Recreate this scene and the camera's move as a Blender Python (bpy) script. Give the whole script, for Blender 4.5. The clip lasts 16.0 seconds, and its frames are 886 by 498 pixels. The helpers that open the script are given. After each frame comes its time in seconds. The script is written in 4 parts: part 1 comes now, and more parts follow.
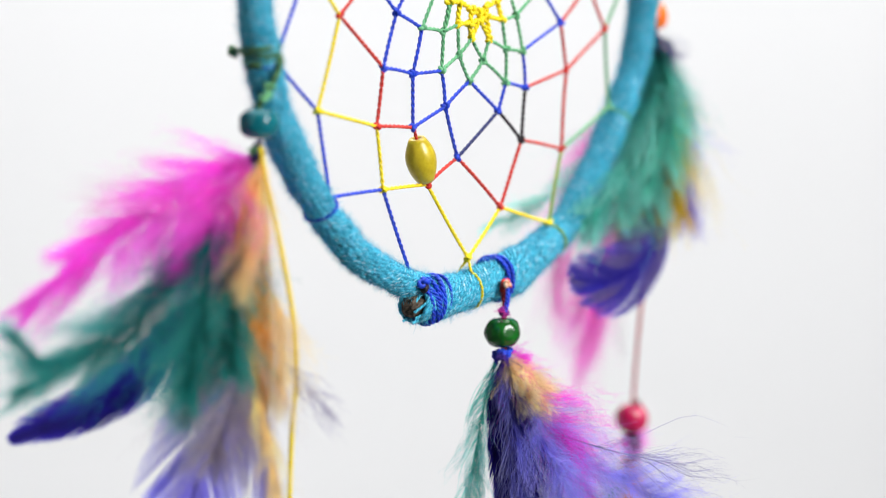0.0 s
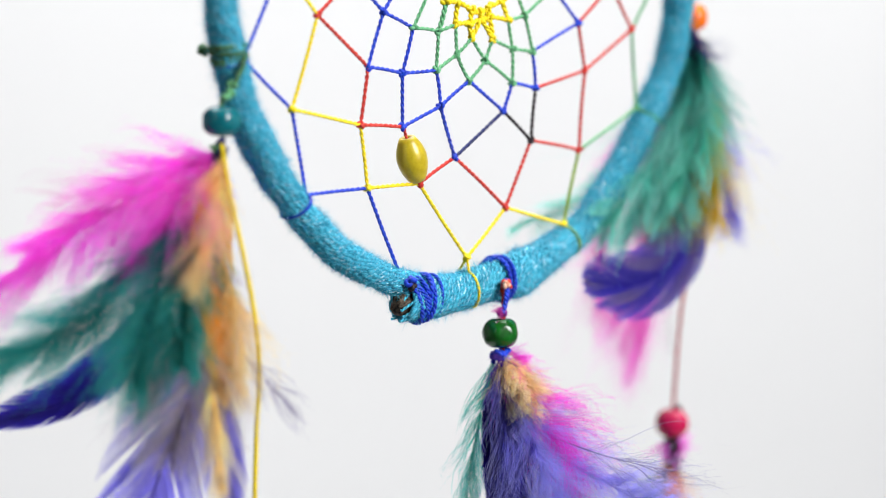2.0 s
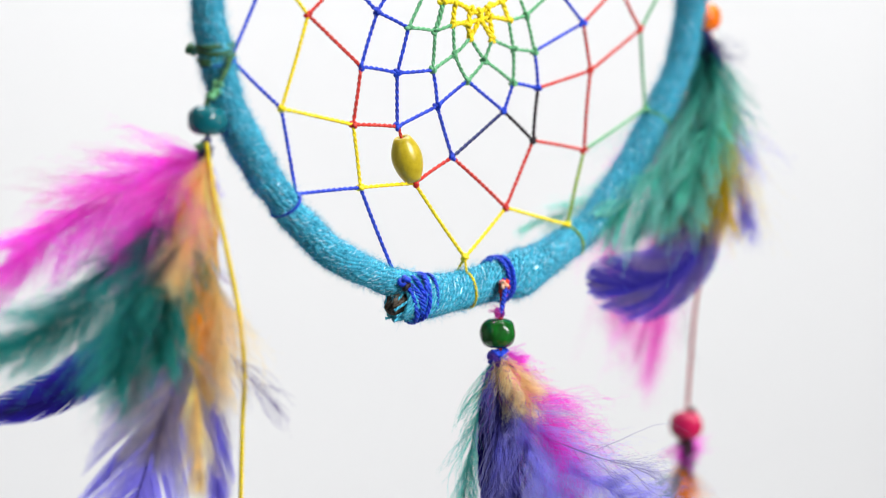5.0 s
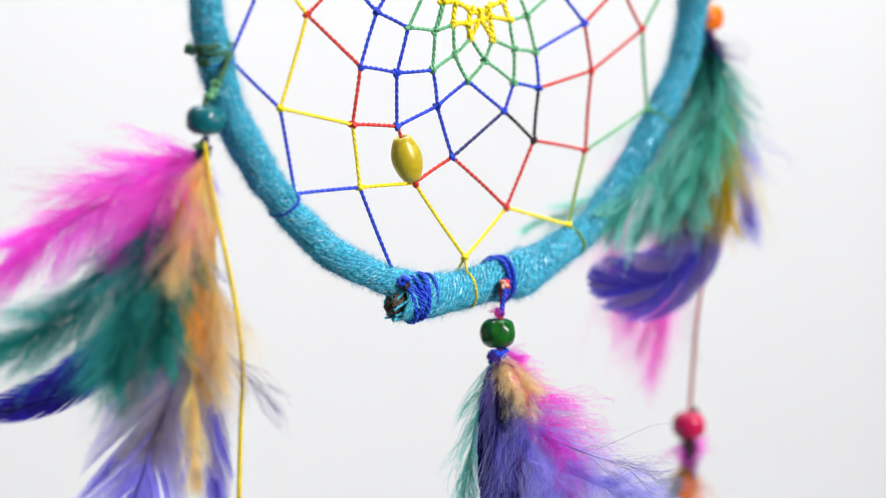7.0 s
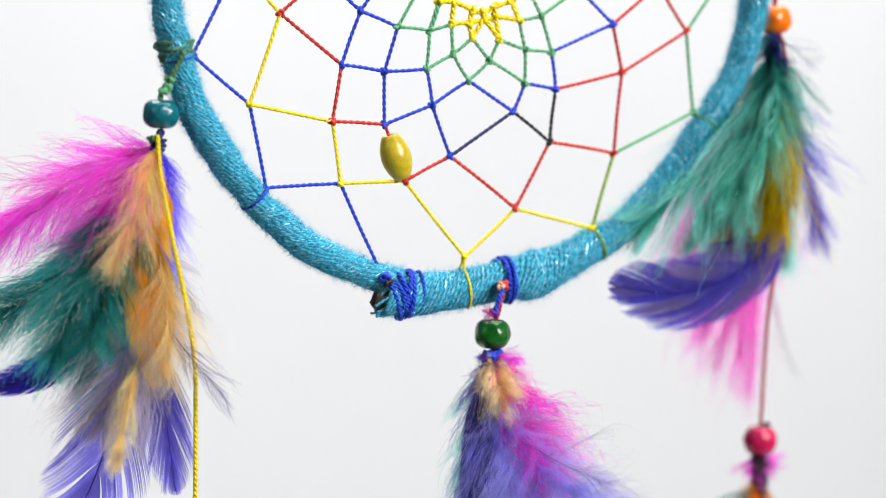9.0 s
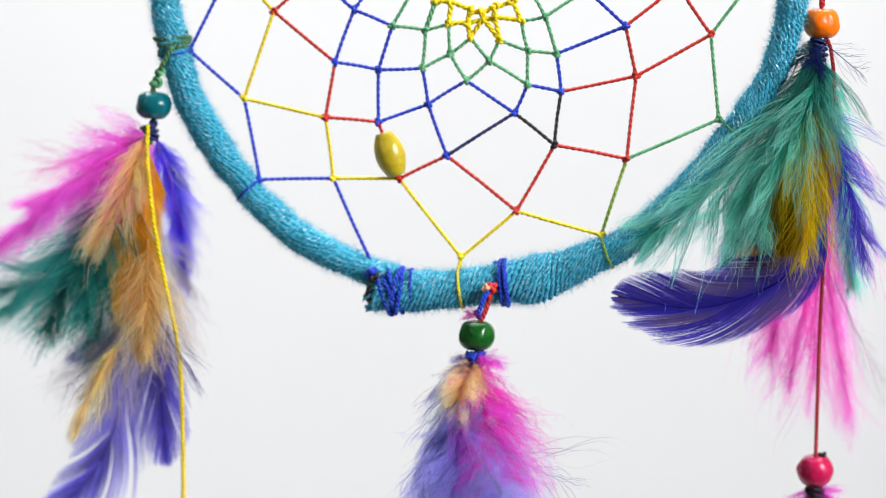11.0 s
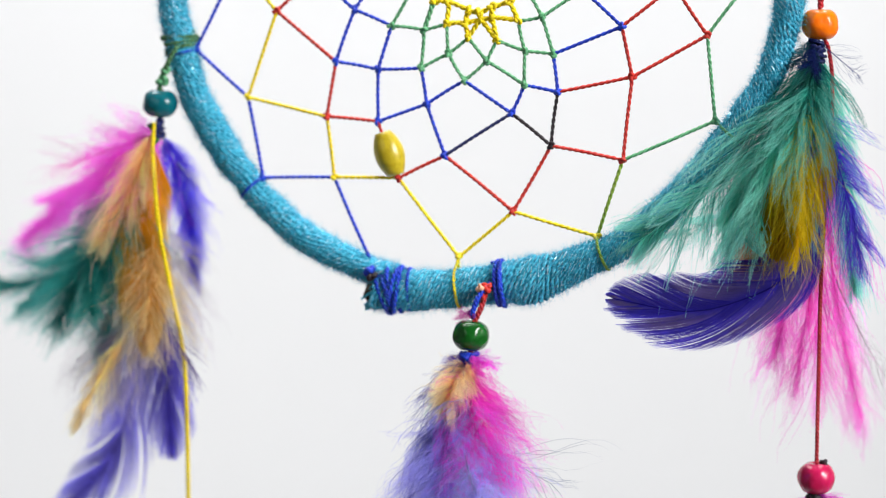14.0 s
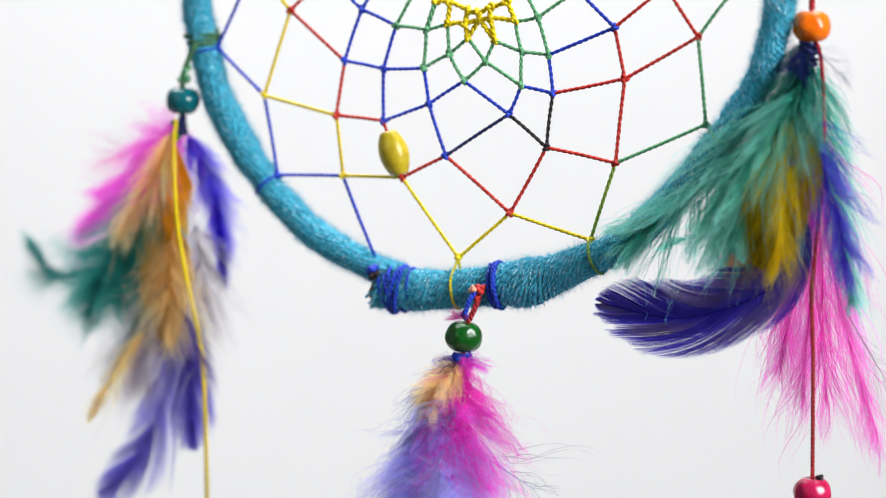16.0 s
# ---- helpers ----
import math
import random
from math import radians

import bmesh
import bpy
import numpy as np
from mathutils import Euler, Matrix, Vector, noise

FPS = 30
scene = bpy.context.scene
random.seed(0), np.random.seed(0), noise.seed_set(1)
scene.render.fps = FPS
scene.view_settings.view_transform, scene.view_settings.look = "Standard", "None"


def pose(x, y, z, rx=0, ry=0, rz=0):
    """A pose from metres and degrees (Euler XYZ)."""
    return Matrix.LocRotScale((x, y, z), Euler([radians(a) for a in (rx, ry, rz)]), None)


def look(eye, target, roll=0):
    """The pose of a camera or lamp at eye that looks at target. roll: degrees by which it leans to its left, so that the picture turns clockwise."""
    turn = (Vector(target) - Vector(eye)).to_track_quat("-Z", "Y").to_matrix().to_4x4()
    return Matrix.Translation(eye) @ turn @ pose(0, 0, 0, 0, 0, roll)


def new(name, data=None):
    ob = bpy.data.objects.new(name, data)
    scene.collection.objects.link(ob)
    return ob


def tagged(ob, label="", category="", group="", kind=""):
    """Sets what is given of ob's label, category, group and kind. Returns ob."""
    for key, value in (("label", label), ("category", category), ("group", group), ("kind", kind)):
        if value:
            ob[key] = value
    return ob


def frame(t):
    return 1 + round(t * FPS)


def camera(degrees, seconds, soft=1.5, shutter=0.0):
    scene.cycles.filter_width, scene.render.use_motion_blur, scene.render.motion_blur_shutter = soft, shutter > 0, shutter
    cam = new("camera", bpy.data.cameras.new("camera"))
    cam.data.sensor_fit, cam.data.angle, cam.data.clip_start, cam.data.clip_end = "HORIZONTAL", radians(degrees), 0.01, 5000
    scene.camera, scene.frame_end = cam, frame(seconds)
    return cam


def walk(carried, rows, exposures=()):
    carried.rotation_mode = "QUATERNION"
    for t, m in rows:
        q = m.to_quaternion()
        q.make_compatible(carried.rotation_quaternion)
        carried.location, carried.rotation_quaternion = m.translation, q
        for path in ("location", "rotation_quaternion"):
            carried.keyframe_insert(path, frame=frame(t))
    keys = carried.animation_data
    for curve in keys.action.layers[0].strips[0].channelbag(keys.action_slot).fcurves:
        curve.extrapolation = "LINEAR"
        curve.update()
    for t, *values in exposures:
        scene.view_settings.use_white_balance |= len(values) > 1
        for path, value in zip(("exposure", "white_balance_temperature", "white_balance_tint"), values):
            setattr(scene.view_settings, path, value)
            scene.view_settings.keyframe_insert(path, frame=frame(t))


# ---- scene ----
cam = camera(19.55, 16.0, soft=1.0)
EYE_Z = 1.30
walk(cam, [(t, pose(0, -0.6232, EYE_Z, 90 - 6.48, 0, 0)) for t in (0, 16.0)])
cam.data.dof.use_dof = True
cam.data.dof.focus_distance = 0.612
cam.data.dof.aperture_fstop = 5.6

# ---- light: a white studio with softboxes ----
world = bpy.data.worlds.new("studio_air")
scene.world = world
world.use_nodes = True
world.node_tree.nodes["Background"].inputs[0].default_value = (0.9, 0.95, 1, 1)
world.node_tree.nodes["Background"].inputs[1].default_value = 0.03


def softbox(name, eye, target, size_x, size_y, watts, spread=180):
    lamp = bpy.data.lights.new(name, "AREA")
    lamp.shape, lamp.size, lamp.size_y, lamp.energy, lamp.spread = "RECTANGLE", size_x, size_y, watts, radians(spread)
    ob = new(name, lamp)
    ob.matrix_world = look(eye, target)
    return ob


softbox("softbox_left", (-1.0, -1.0, 1.95), (0, 0.05, 1.22), 0.7, 0.7, 0.3, 70)
softbox("softbox_right", (1.15, -0.9, 1.9), (0, 0.05, 1.22), 0.7, 0.7, 12.5, 100)
softbox("ceiling_softbox", (0, 0.55, 2.66), (0, 0.75, 0), 1.6, 1.2, 56)
scene.view_settings.exposure = 0.0

# ---- materials ----


def material(name, rough=0.6, spec=0.3, metal=0.0):
    m = bpy.data.materials.new(name)
    m.use_nodes = True
    b = m.node_tree.nodes["Principled BSDF"]
    b.inputs["Roughness"].default_value, b.inputs["Metallic"].default_value = rough, metal
    b.inputs["Specular IOR Level"].default_value = spec
    return m, m.node_tree, b


def mixed(tree, a, b, scale, detail=3.0, low=0.35, high=0.65, object_space=True):
    """A colour that wanders between a and b in a noise of that scale."""
    n = tree.nodes.new("ShaderNodeTexNoise")
    n.inputs["Scale"].default_value, n.inputs["Detail"].default_value = scale, detail
    if object_space:
        c = tree.nodes.new("ShaderNodeTexCoord")
        tree.links.new(c.outputs["Object"], n.inputs["Vector"])
    r = tree.nodes.new("ShaderNodeValToRGB")
    r.color_ramp.elements[0].position, r.color_ramp.elements[1].position = low, high
    r.color_ramp.elements[0].color, r.color_ramp.elements[1].color = (*a, 1), (*b, 1)
    tree.links.new(n.outputs["Fac"], r.inputs["Fac"])
    return r.outputs["Color"], n.outputs["Fac"]


def bumped(tree, bsdf, height, strength, distance):
    b = tree.nodes.new("ShaderNodeBump")
    b.inputs["Strength"].default_value, b.inputs["Distance"].default_value = strength, distance
    tree.links.new(height, b.inputs["Height"])
    tree.links.new(b.outputs["Normal"], bsdf.inputs["Normal"])


def noisy(name, a, b, scale, rough=0.6, spec=0.3, bump=0.0, bump_scale=None, distance=0.0002):
    m, tree, bsdf = material(name, rough, spec)
    colour, _ = mixed(tree, a, b, scale)
    tree.links.new(colour, bsdf.inputs["Base Color"])
    if bump:
        _, h = mixed(tree, a, b, bump_scale or scale * 4)
        bumped(tree, bsdf, h, bump, distance)
    return m


def yarn_material():
    m, tree, bsdf = material("turquoise_yarn", 0.8, 0.2)
    colour, _ = mixed(tree, (0.018, 0.25, 0.395), (0.10, 0.60, 0.785), 1100, 4, 0.3, 0.7)
    # bright tinsel fibres spun into the yarn
    v = tree.nodes.new("ShaderNodeTexNoise")
    v.inputs["Scale"].default_value, v.inputs["Detail"].default_value = 2300, 1
    c = tree.nodes.new("ShaderNodeTexCoord")
    tree.links.new(c.outputs["Object"], v.inputs["Vector"])
    r = tree.nodes.new("ShaderNodeValToRGB")
    r.color_ramp.elements[0].position, r.color_ramp.elements[1].position = 0.655, 0.71
    tree.links.new(v.outputs["Fac"], r.inputs["Fac"])
    mix = tree.nodes.new("ShaderNodeMix")
    mix.data_type = "RGBA"
    tree.links.new(r.outputs["Color"], mix.inputs["Factor"])
    tree.links.new(colour, mix.inputs["A"])
    mix.inputs["B"].default_value = (0.45, 0.75, 0.86, 1)
    tree.links.new(mix.outputs["Result"], bsdf.inputs["Base Color"])
    tree.links.new(r.outputs["Color"], bsdf.inputs["Metallic"])
    rr = tree.nodes.new("ShaderNodeMapRange")
    rr.inputs["To Min"].default_value, rr.inputs["To Max"].default_value = 0.85, 0.35
    tree.links.new(r.outputs["Color"], rr.inputs["Value"])
    tree.links.new(rr.outputs["Result"], bsdf.inputs["Roughness"])
    bsdf.inputs["Sheen Weight"].default_value = 0.08
    _, h = mixed(tree, (0, 0, 0), (1, 1, 1), 2600, 2)
    bumped(tree, bsdf, h, 0.5, 0.0002)
    return m


def feather_material():
    m, tree, bsdf = material("dyed_feather", 0.55, 0.25)
    dye = tree.nodes.new("ShaderNodeAttribute")
    dye.attribute_name = "dye"
    n = tree.nodes.new("ShaderNodeTexNoise")
    n.inputs["Scale"].default_value, n.inputs["Detail"].default_value = 260, 3
    c = tree.nodes.new("ShaderNodeTexCoord")
    tree.links.new(c.outputs["Object"], n.inputs["Vector"])
    vary = tree.nodes.new("ShaderNodeHueSaturation")
    span = tree.nodes.new("ShaderNodeMapRange")
    span.inputs["To Min"].default_value, span.inputs["To Max"].default_value = 0.72, 1.28
    tree.links.new(n.outputs["Fac"], span.inputs["Value"])
    tree.links.new(span.outputs["Result"], vary.inputs["Value"])
    tree.links.new(dye.outputs["Color"], vary.inputs["Color"])
    tree.links.new(vary.outputs["Color"], bsdf.inputs["Base Color"])
    back = tree.nodes.new("ShaderNodeBsdfTranslucent")
    tree.links.new(vary.outputs["Color"], back.inputs["Color"])
    mix = tree.nodes.new("ShaderNodeMixShader")
    mix.inputs["Fac"].default_value = 0.74
    out = tree.nodes["Material Output"]
    tree.links.new(bsdf.outputs["BSDF"], mix.inputs[1])
    tree.links.new(back.outputs["BSDF"], mix.inputs[2])
    tree.links.new(mix.outputs["Shader"], out.inputs["Surface"])
    return m


YARN = yarn_material()
TINSEL = noisy("tinsel", (0.50, 0.82, 0.92), (0.80, 0.95, 0.98), 900, 0.30, 0.6)
TINSEL.node_tree.nodes["Principled BSDF"].inputs["Metallic"].default_value = 0.35
FEATHER = feather_material()
CORD = {
    "blue": noisy("blue_cord", (0.004, 0.022, 0.37), (0.010, 0.066, 0.70), 1200, 0.5, 0.4, 0.4, 3000),
    "navy": noisy("navy_cord", (0.008, 0.012, 0.07), (0.014, 0.025, 0.16), 1200, 0.5, 0.4, 0.4, 3000),
    "red": noisy("red_cord", (0.42, 0.011, 0.007), (0.68, 0.035, 0.018), 1200, 0.5, 0.4, 0.4, 3000),
    "yellow": noisy("yellow_cord", (0.78, 0.56, 0.001), (0.92, 0.74, 0.004), 1200, 0.5, 0.4, 0.4, 3000),
    "green": noisy("green_cord", (0.07, 0.29, 0.12), (0.17, 0.49, 0.24), 1200, 0.5, 0.4, 0.4, 3000),
    "lime": noisy("lime_cord", (0.16, 0.30, 0.02), (0.32, 0.46, 0.05), 1200, 0.5, 0.4, 0.4, 3000),
    "black": noisy("black_cord", (0.006, 0.004, 0.006), (0.025, 0.012, 0.018), 1200, 0.5, 0.4, 0.4, 3000),
    "purple": noisy("purple_cord", (0.05, 0.012, 0.16), (0.22, 0.03, 0.28), 1200, 0.55, 0.3, 0.4, 3000),
    "moss": noisy("moss_cord", (0.035, 0.12, 0.05), (0.10, 0.24, 0.10), 1200, 0.6, 0.3, 0.4, 3000),
    "crimson": noisy("crimson_cord", (0.30, 0.008, 0.015), (0.50, 0.02, 0.03), 1200, 0.5, 0.4, 0.4, 3000),
}


def bead_material(name, a, b, rough=0.22):
    m, tree, bsdf = material(name, rough, 0.4)
    colour, _ = mixed(tree, a, b, 420, 4)
    tree.links.new(colour, bsdf.inputs["Base Color"])
    bsdf.inputs["Coat Weight"].default_value, bsdf.inputs["Coat Roughness"].default_value = 0.25, 0.15
    _, h = mixed(tree, a, b, 700, 3)
    bumped(tree, bsdf, h, 0.25, 0.0004)
    return m


TEAL_BEAD = bead_material("teal_bead_paint", (0.002, 0.10, 0.13), (0.004, 0.15, 0.18))
GREEN_BEAD = bead_material("green_bead_paint", (0.003, 0.065, 0.006), (0.006, 0.13, 0.012))
ORANGE_BEAD = bead_material("orange_bead_paint", (0.88, 0.14, 0.002), (0.95, 0.20, 0.004))
BERRY_BEAD = bead_material("raspberry_bead_paint", (0.44, 0.007, 0.060), (0.58, 0.013, 0.10))
YELLOW_BEAD = bead_material("mustard_bead_paint", (0.45, 0.33, 0.010), (0.60, 0.46, 0.025), 0.32)
BARK = noisy("twig_bark", (0.010, 0.010, 0.009), (0.17, 0.13, 0.095), 900, 0.8, 0.2, 0.6, 1800, 0.0004)
MELTED = noisy("melted_cord_end", (0.62, 0.26, 0.14), (0.80, 0.50, 0.36), 600, 0.35, 0.5)
# for the added room shell: grey kept dark so less fill bounces back
ROOM = noisy("bounce_cutting_grey", (0.20, 0.20, 0.205), (0.23, 0.23, 0.235), 2.0, 0.9, 0.1, 0.05, 600)
WALL = noisy("white_backdrop_paper", (0.765, 0.768, 0.776), (0.790, 0.793, 0.80), 1.5, 0.9, 0.1, 0.05, 900)

# ---- the studio round it: a backdrop in an added, unseen room shell ----


def mesh_of(name, verts, faces, mat, parent=None, smooth=True, dye=None):
    me = bpy.data.meshes.new(name)
    me.from_pydata(np.asarray(verts, float).tolist(), [], np.asarray(faces).tolist() if isinstance(faces, np.ndarray) else faces)
    if smooth:
        me.polygons.foreach_set("use_smooth", [True] * len(me.polygons))
    if dye is not None:
        layer = me.color_attributes.new(name="dye", type="FLOAT_COLOR", domain="POINT")
        layer.data.foreach_set("color", np.c_[dye, np.ones(len(dye))].ravel().astype(np.float32))
    me.materials.append(mat)
    me.update()
    ob = new(name, me)
    ob.parent = parent
    return ob


def part(name, bm, mat, parent, label=""):
    me = bpy.data.meshes.new(name)
    bm.to_mesh(me)
    bm.free()
    me.materials.append(mat)
    ob = new(name, me)
    ob.parent = parent
    if label:
        tagged(ob, label)
    return ob


def slab(name, lo, hi, label):
    bm = bmesh.new()
    bmesh.ops.create_cube(bm, size=1, matrix=Matrix.LocRotScale(
        [(a + b) / 2 for a, b in zip(lo, hi)], None, [b - a for a, b in zip(lo, hi)]))
    return tagged(part(name, bm, ROOM, None), label, "wall", kind="structure")


# never in view: these slabs only close the space and hold down bounce
slab("floor", (-2, -2.2, -0.1), (2, 2.2, 0), "unseen added floor, plain grey to cut bounced light")
tagged(bpy.data.objects["floor"], category="floor")
slab("wall_south", (-2, -2.3, 0), (2, -2.2, 2.7), "unseen added wall behind the camera, plain grey to cut bounced light")
slab("wall_north", (-2, 2.2, 0), (2, 2.3, 2.7), "unseen added wall behind the backdrop, plain grey to cut bounced light")
slab("wall_west", (-2.1, -2.2, 0), (-2, 2.2, 2.7), "unseen added side wall, plain grey to cut bounced light")
slab("wall_east", (2, -2.2, 0), (2.1, 2.2, 2.7), "unseen added side wall, plain grey to cut bounced light")
slab("ceiling", (-2, -2.2, 2.7), (2, 2.2, 2.8), "unseen added ceiling, plain grey to cut bounced light")
tagged(bpy.data.objects["ceiling"], category="ceiling")


def backdrop():
    prof = [(1.30, 2.5)] + [(1.30, 0.9)]
    prof += [(0.75 + 0.55 * math.cos(a), 0.56 - 0.55 * math.sin(a)) for a in np.linspace(0, math.pi / 2, 14)]
    prof += [(-0.2, 0.01)]
    v, f = [], []
    for y, z in prof:
        v += [(-1.6, y, z), (1.6, y, z)]
    n = len(prof)
    for k, (y, z) in enumerate(prof):
        v += [(-1.6, y + 0.004, z - 0.004), (1.6, y + 0.004, z - 0.004)]
    for k in range(n - 1):
        f.append((2 * k, 2 * k + 1, 2 * k + 3, 2 * k + 2))
        f.append((2 * n + 2 * k, 2 * n + 2 * k + 2, 2 * n + 2 * k + 3, 2 * n + 2 * k + 1))
    ob = mesh_of("backdrop", v, f, WALL)
    return tagged(ob, "seamless white paper backdrop sweeping down to the floor", "backdrop", kind="structure")


backdrop()

# ---- the dreamcatcher: sizes below are in millimetres, in its own space ----
MM = 0.001
catcher = new("dreamcatcher")
catcher.empty_display_size = 0.02
tagged(catcher, "turquoise yarn-wrapped dreamcatcher with colourful web, beads and dyed feathers", "dreamcatcher")
rng = np.random.default_rng(7)


def unit(a):
    return a / np.maximum(np.linalg.norm(a, axis=-1, keepdims=True), 1e-9)


def spline(points, n):
    """n points of a smooth curve through the given ones, evenly spaced along it."""
    p = np.asarray(points, float)
    if len(p) == 2:
        return p[0] + (p[1] - p[0]) * np.linspace(0, 1, n)[:, None]
    q = np.vstack([2 * p[0] - p[1], p, 2 * p[-1] - p[-2]])
    u = np.linspace(0, 1, 24, endpoint=False)[:, None]
    out = []
    for a, b, c, d in zip(q, q[1:], q[2:], q[3:]):
        out.append(0.5 * (2 * b + (c - a) * u + (2 * a - 5 * b + 4 * c - d) * u**2 + (3 * b - a - 3 * c + d) * u**3))
    fine = np.vstack(out + [p[-1:]])
    s = np.r_[0, np.cumsum(np.linalg.norm(np.diff(fine[:, :3], axis=0), axis=1))]
    t = np.linspace(0, s[-1], n)
    return np.stack([np.interp(t, s, fine[:, k]) for k in range(p.shape[1])], 1)


def tube(path, radius, sides=6, up=None, closed=True):
    """Vertices and faces of a tube along a path, in metres from millimetres."""
    path = np.asarray(path, float)
    n = len(path)
    t = unit(np.gradient(path, axis=0))
    if up is None:
        ref = np.array([0.0, 1.0, 0.0]) if abs(t[:, 1]).mean() < 0.8 else np.array([1.0, 0.0, 0.0])
        up = np.broadcast_to(ref, (n, 3))
    a = unit(np.cross(t, up))
    b = np.cross(a, t)
    phi = np.linspace(0, 2 * np.pi, sides, endpoint=False)
    r = np.broadcast_to(np.asarray(radius, float), (n,))[:, None, None]
    v = path[:, None] + r * (np.cos(phi)[None, :, None] * a[:, None] + np.sin(phi)[None, :, None] * b[:, None])
    i = np.arange(n - 1)[:, None] * sides
    j = np.arange(sides)[None]
    k = (j + 1) % sides
    f = np.stack([i + j, i + k, i + sides + k, i + sides + j], -1).reshape(-1, 4).tolist()
    if closed:
        f += [list(range(sides - 1, -1, -1)), list(range((n - 1) * sides, n * sides))]
    return v.reshape(-1, 3) * MM, f


def join(pieces):
    """One mesh out of several (vertices, faces)."""
    v, f, base = [], [], 0
    for pv, pf in pieces:
        v.append(pv)
        f += [[base + k for k in q] for q in pf]
        base += len(pv)
    return np.vstack(v), f


def twisted(path, thick, pitch, plies=2, sides=5):
    """A cord of twisted plies along a path."""
    path = np.asarray(path, float)
    length = np.linalg.norm(np.diff(path, axis=0), axis=1).sum()
    n = int(max(6, length / pitch * 9))
    p = spline(path, n)
    t = unit(np.gradient(p, axis=0))
    ref = np.array([0.0, 1.0, 0.0]) if abs(t[:, 1]).mean() < 0.8 else np.array([1.0, 0.0, 0.0])
    a = unit(np.cross(t, ref))
    b = np.cross(a, t)
    turn = np.linspace(0, length / pitch * 2 * np.pi, n)
    out = []
    for k in range(plies):
        w = (turn + k * 2 * np.pi / plies)[:, None]
        out.append(tube(p + thick * 0.21 * (np.cos(w) * a + np.sin(w) * b), thick * 0.30, sides))
    return join(out)


def coil(centre, axis, radius, turns, pitch, thick, wobble=0.0, squash=1.0):
    """A path that winds round an axis."""
    axis = unit(np.array(axis, float))
    ref = np.array([0.0, 1.0, 0.0]) if abs(axis[1]) < 0.8 else np.array([1.0, 0.0, 0.0])
    a = unit(np.cross(axis, ref))
    b = np.cross(a, axis)
    w = np.linspace(0, turns * 2 * np.pi, int(turns * 22) + 2)
    r = radius + wobble * np.sin(w * 2.7 + radius)
    p = np.array(centre) + np.outer(r * np.cos(w), a) + np.outer(r * squash * np.sin(w), b)
    p += np.outer((w / (2 * np.pi) - turns / 2) * pitch + wobble * np.sin(w * 1.3), axis)
    return twisted(p, thick * 2.0, thick * 4.2)


# the hoop: a bent twig whose ends overlap at the bottom, (x, z, radius)
HOOP = [(-20, 5.6, 3.6), (-14.6, 6.6, 4.6), (-6, 6.7, 4.7), (6.5, 8.2, 4.6), (14, 9.4, 4.8), (20.5, 9.9, 5.7), (26.5, 12.4, 4.9), (33, 15.2, 4.1),
        (42.5, 19.5, 3.6), (54.5, 30, 3.4), (65.3, 43.1, 3.3), (73.2, 54, 3.3), (77.8, 63.4, 3.3), (80.4, 74.1, 3.3), (81.5, 86, 3.3),
        (80, 100, 3.3), (74, 119, 3.3), (60, 139, 3.3), (38, 154, 3.3), (8, 160, 3.3), (-24, 155, 3.3), (-48, 140, 3.3), (-64, 119, 3.3),
        (-71.4, 97, 3.3), (-71.6, 78, 3.3), (-70.2, 69, 3.3), (-67.1, 56.6, 3.4), (-62.8, 47.6, 3.4), (-54.6, 35, 3.4), (-42.4, 22.6, 3.4),
        (-33.1, 16.4, 3.4), (-23.5, 12.2, 3.3), (-15, 9.5, 3.0)]


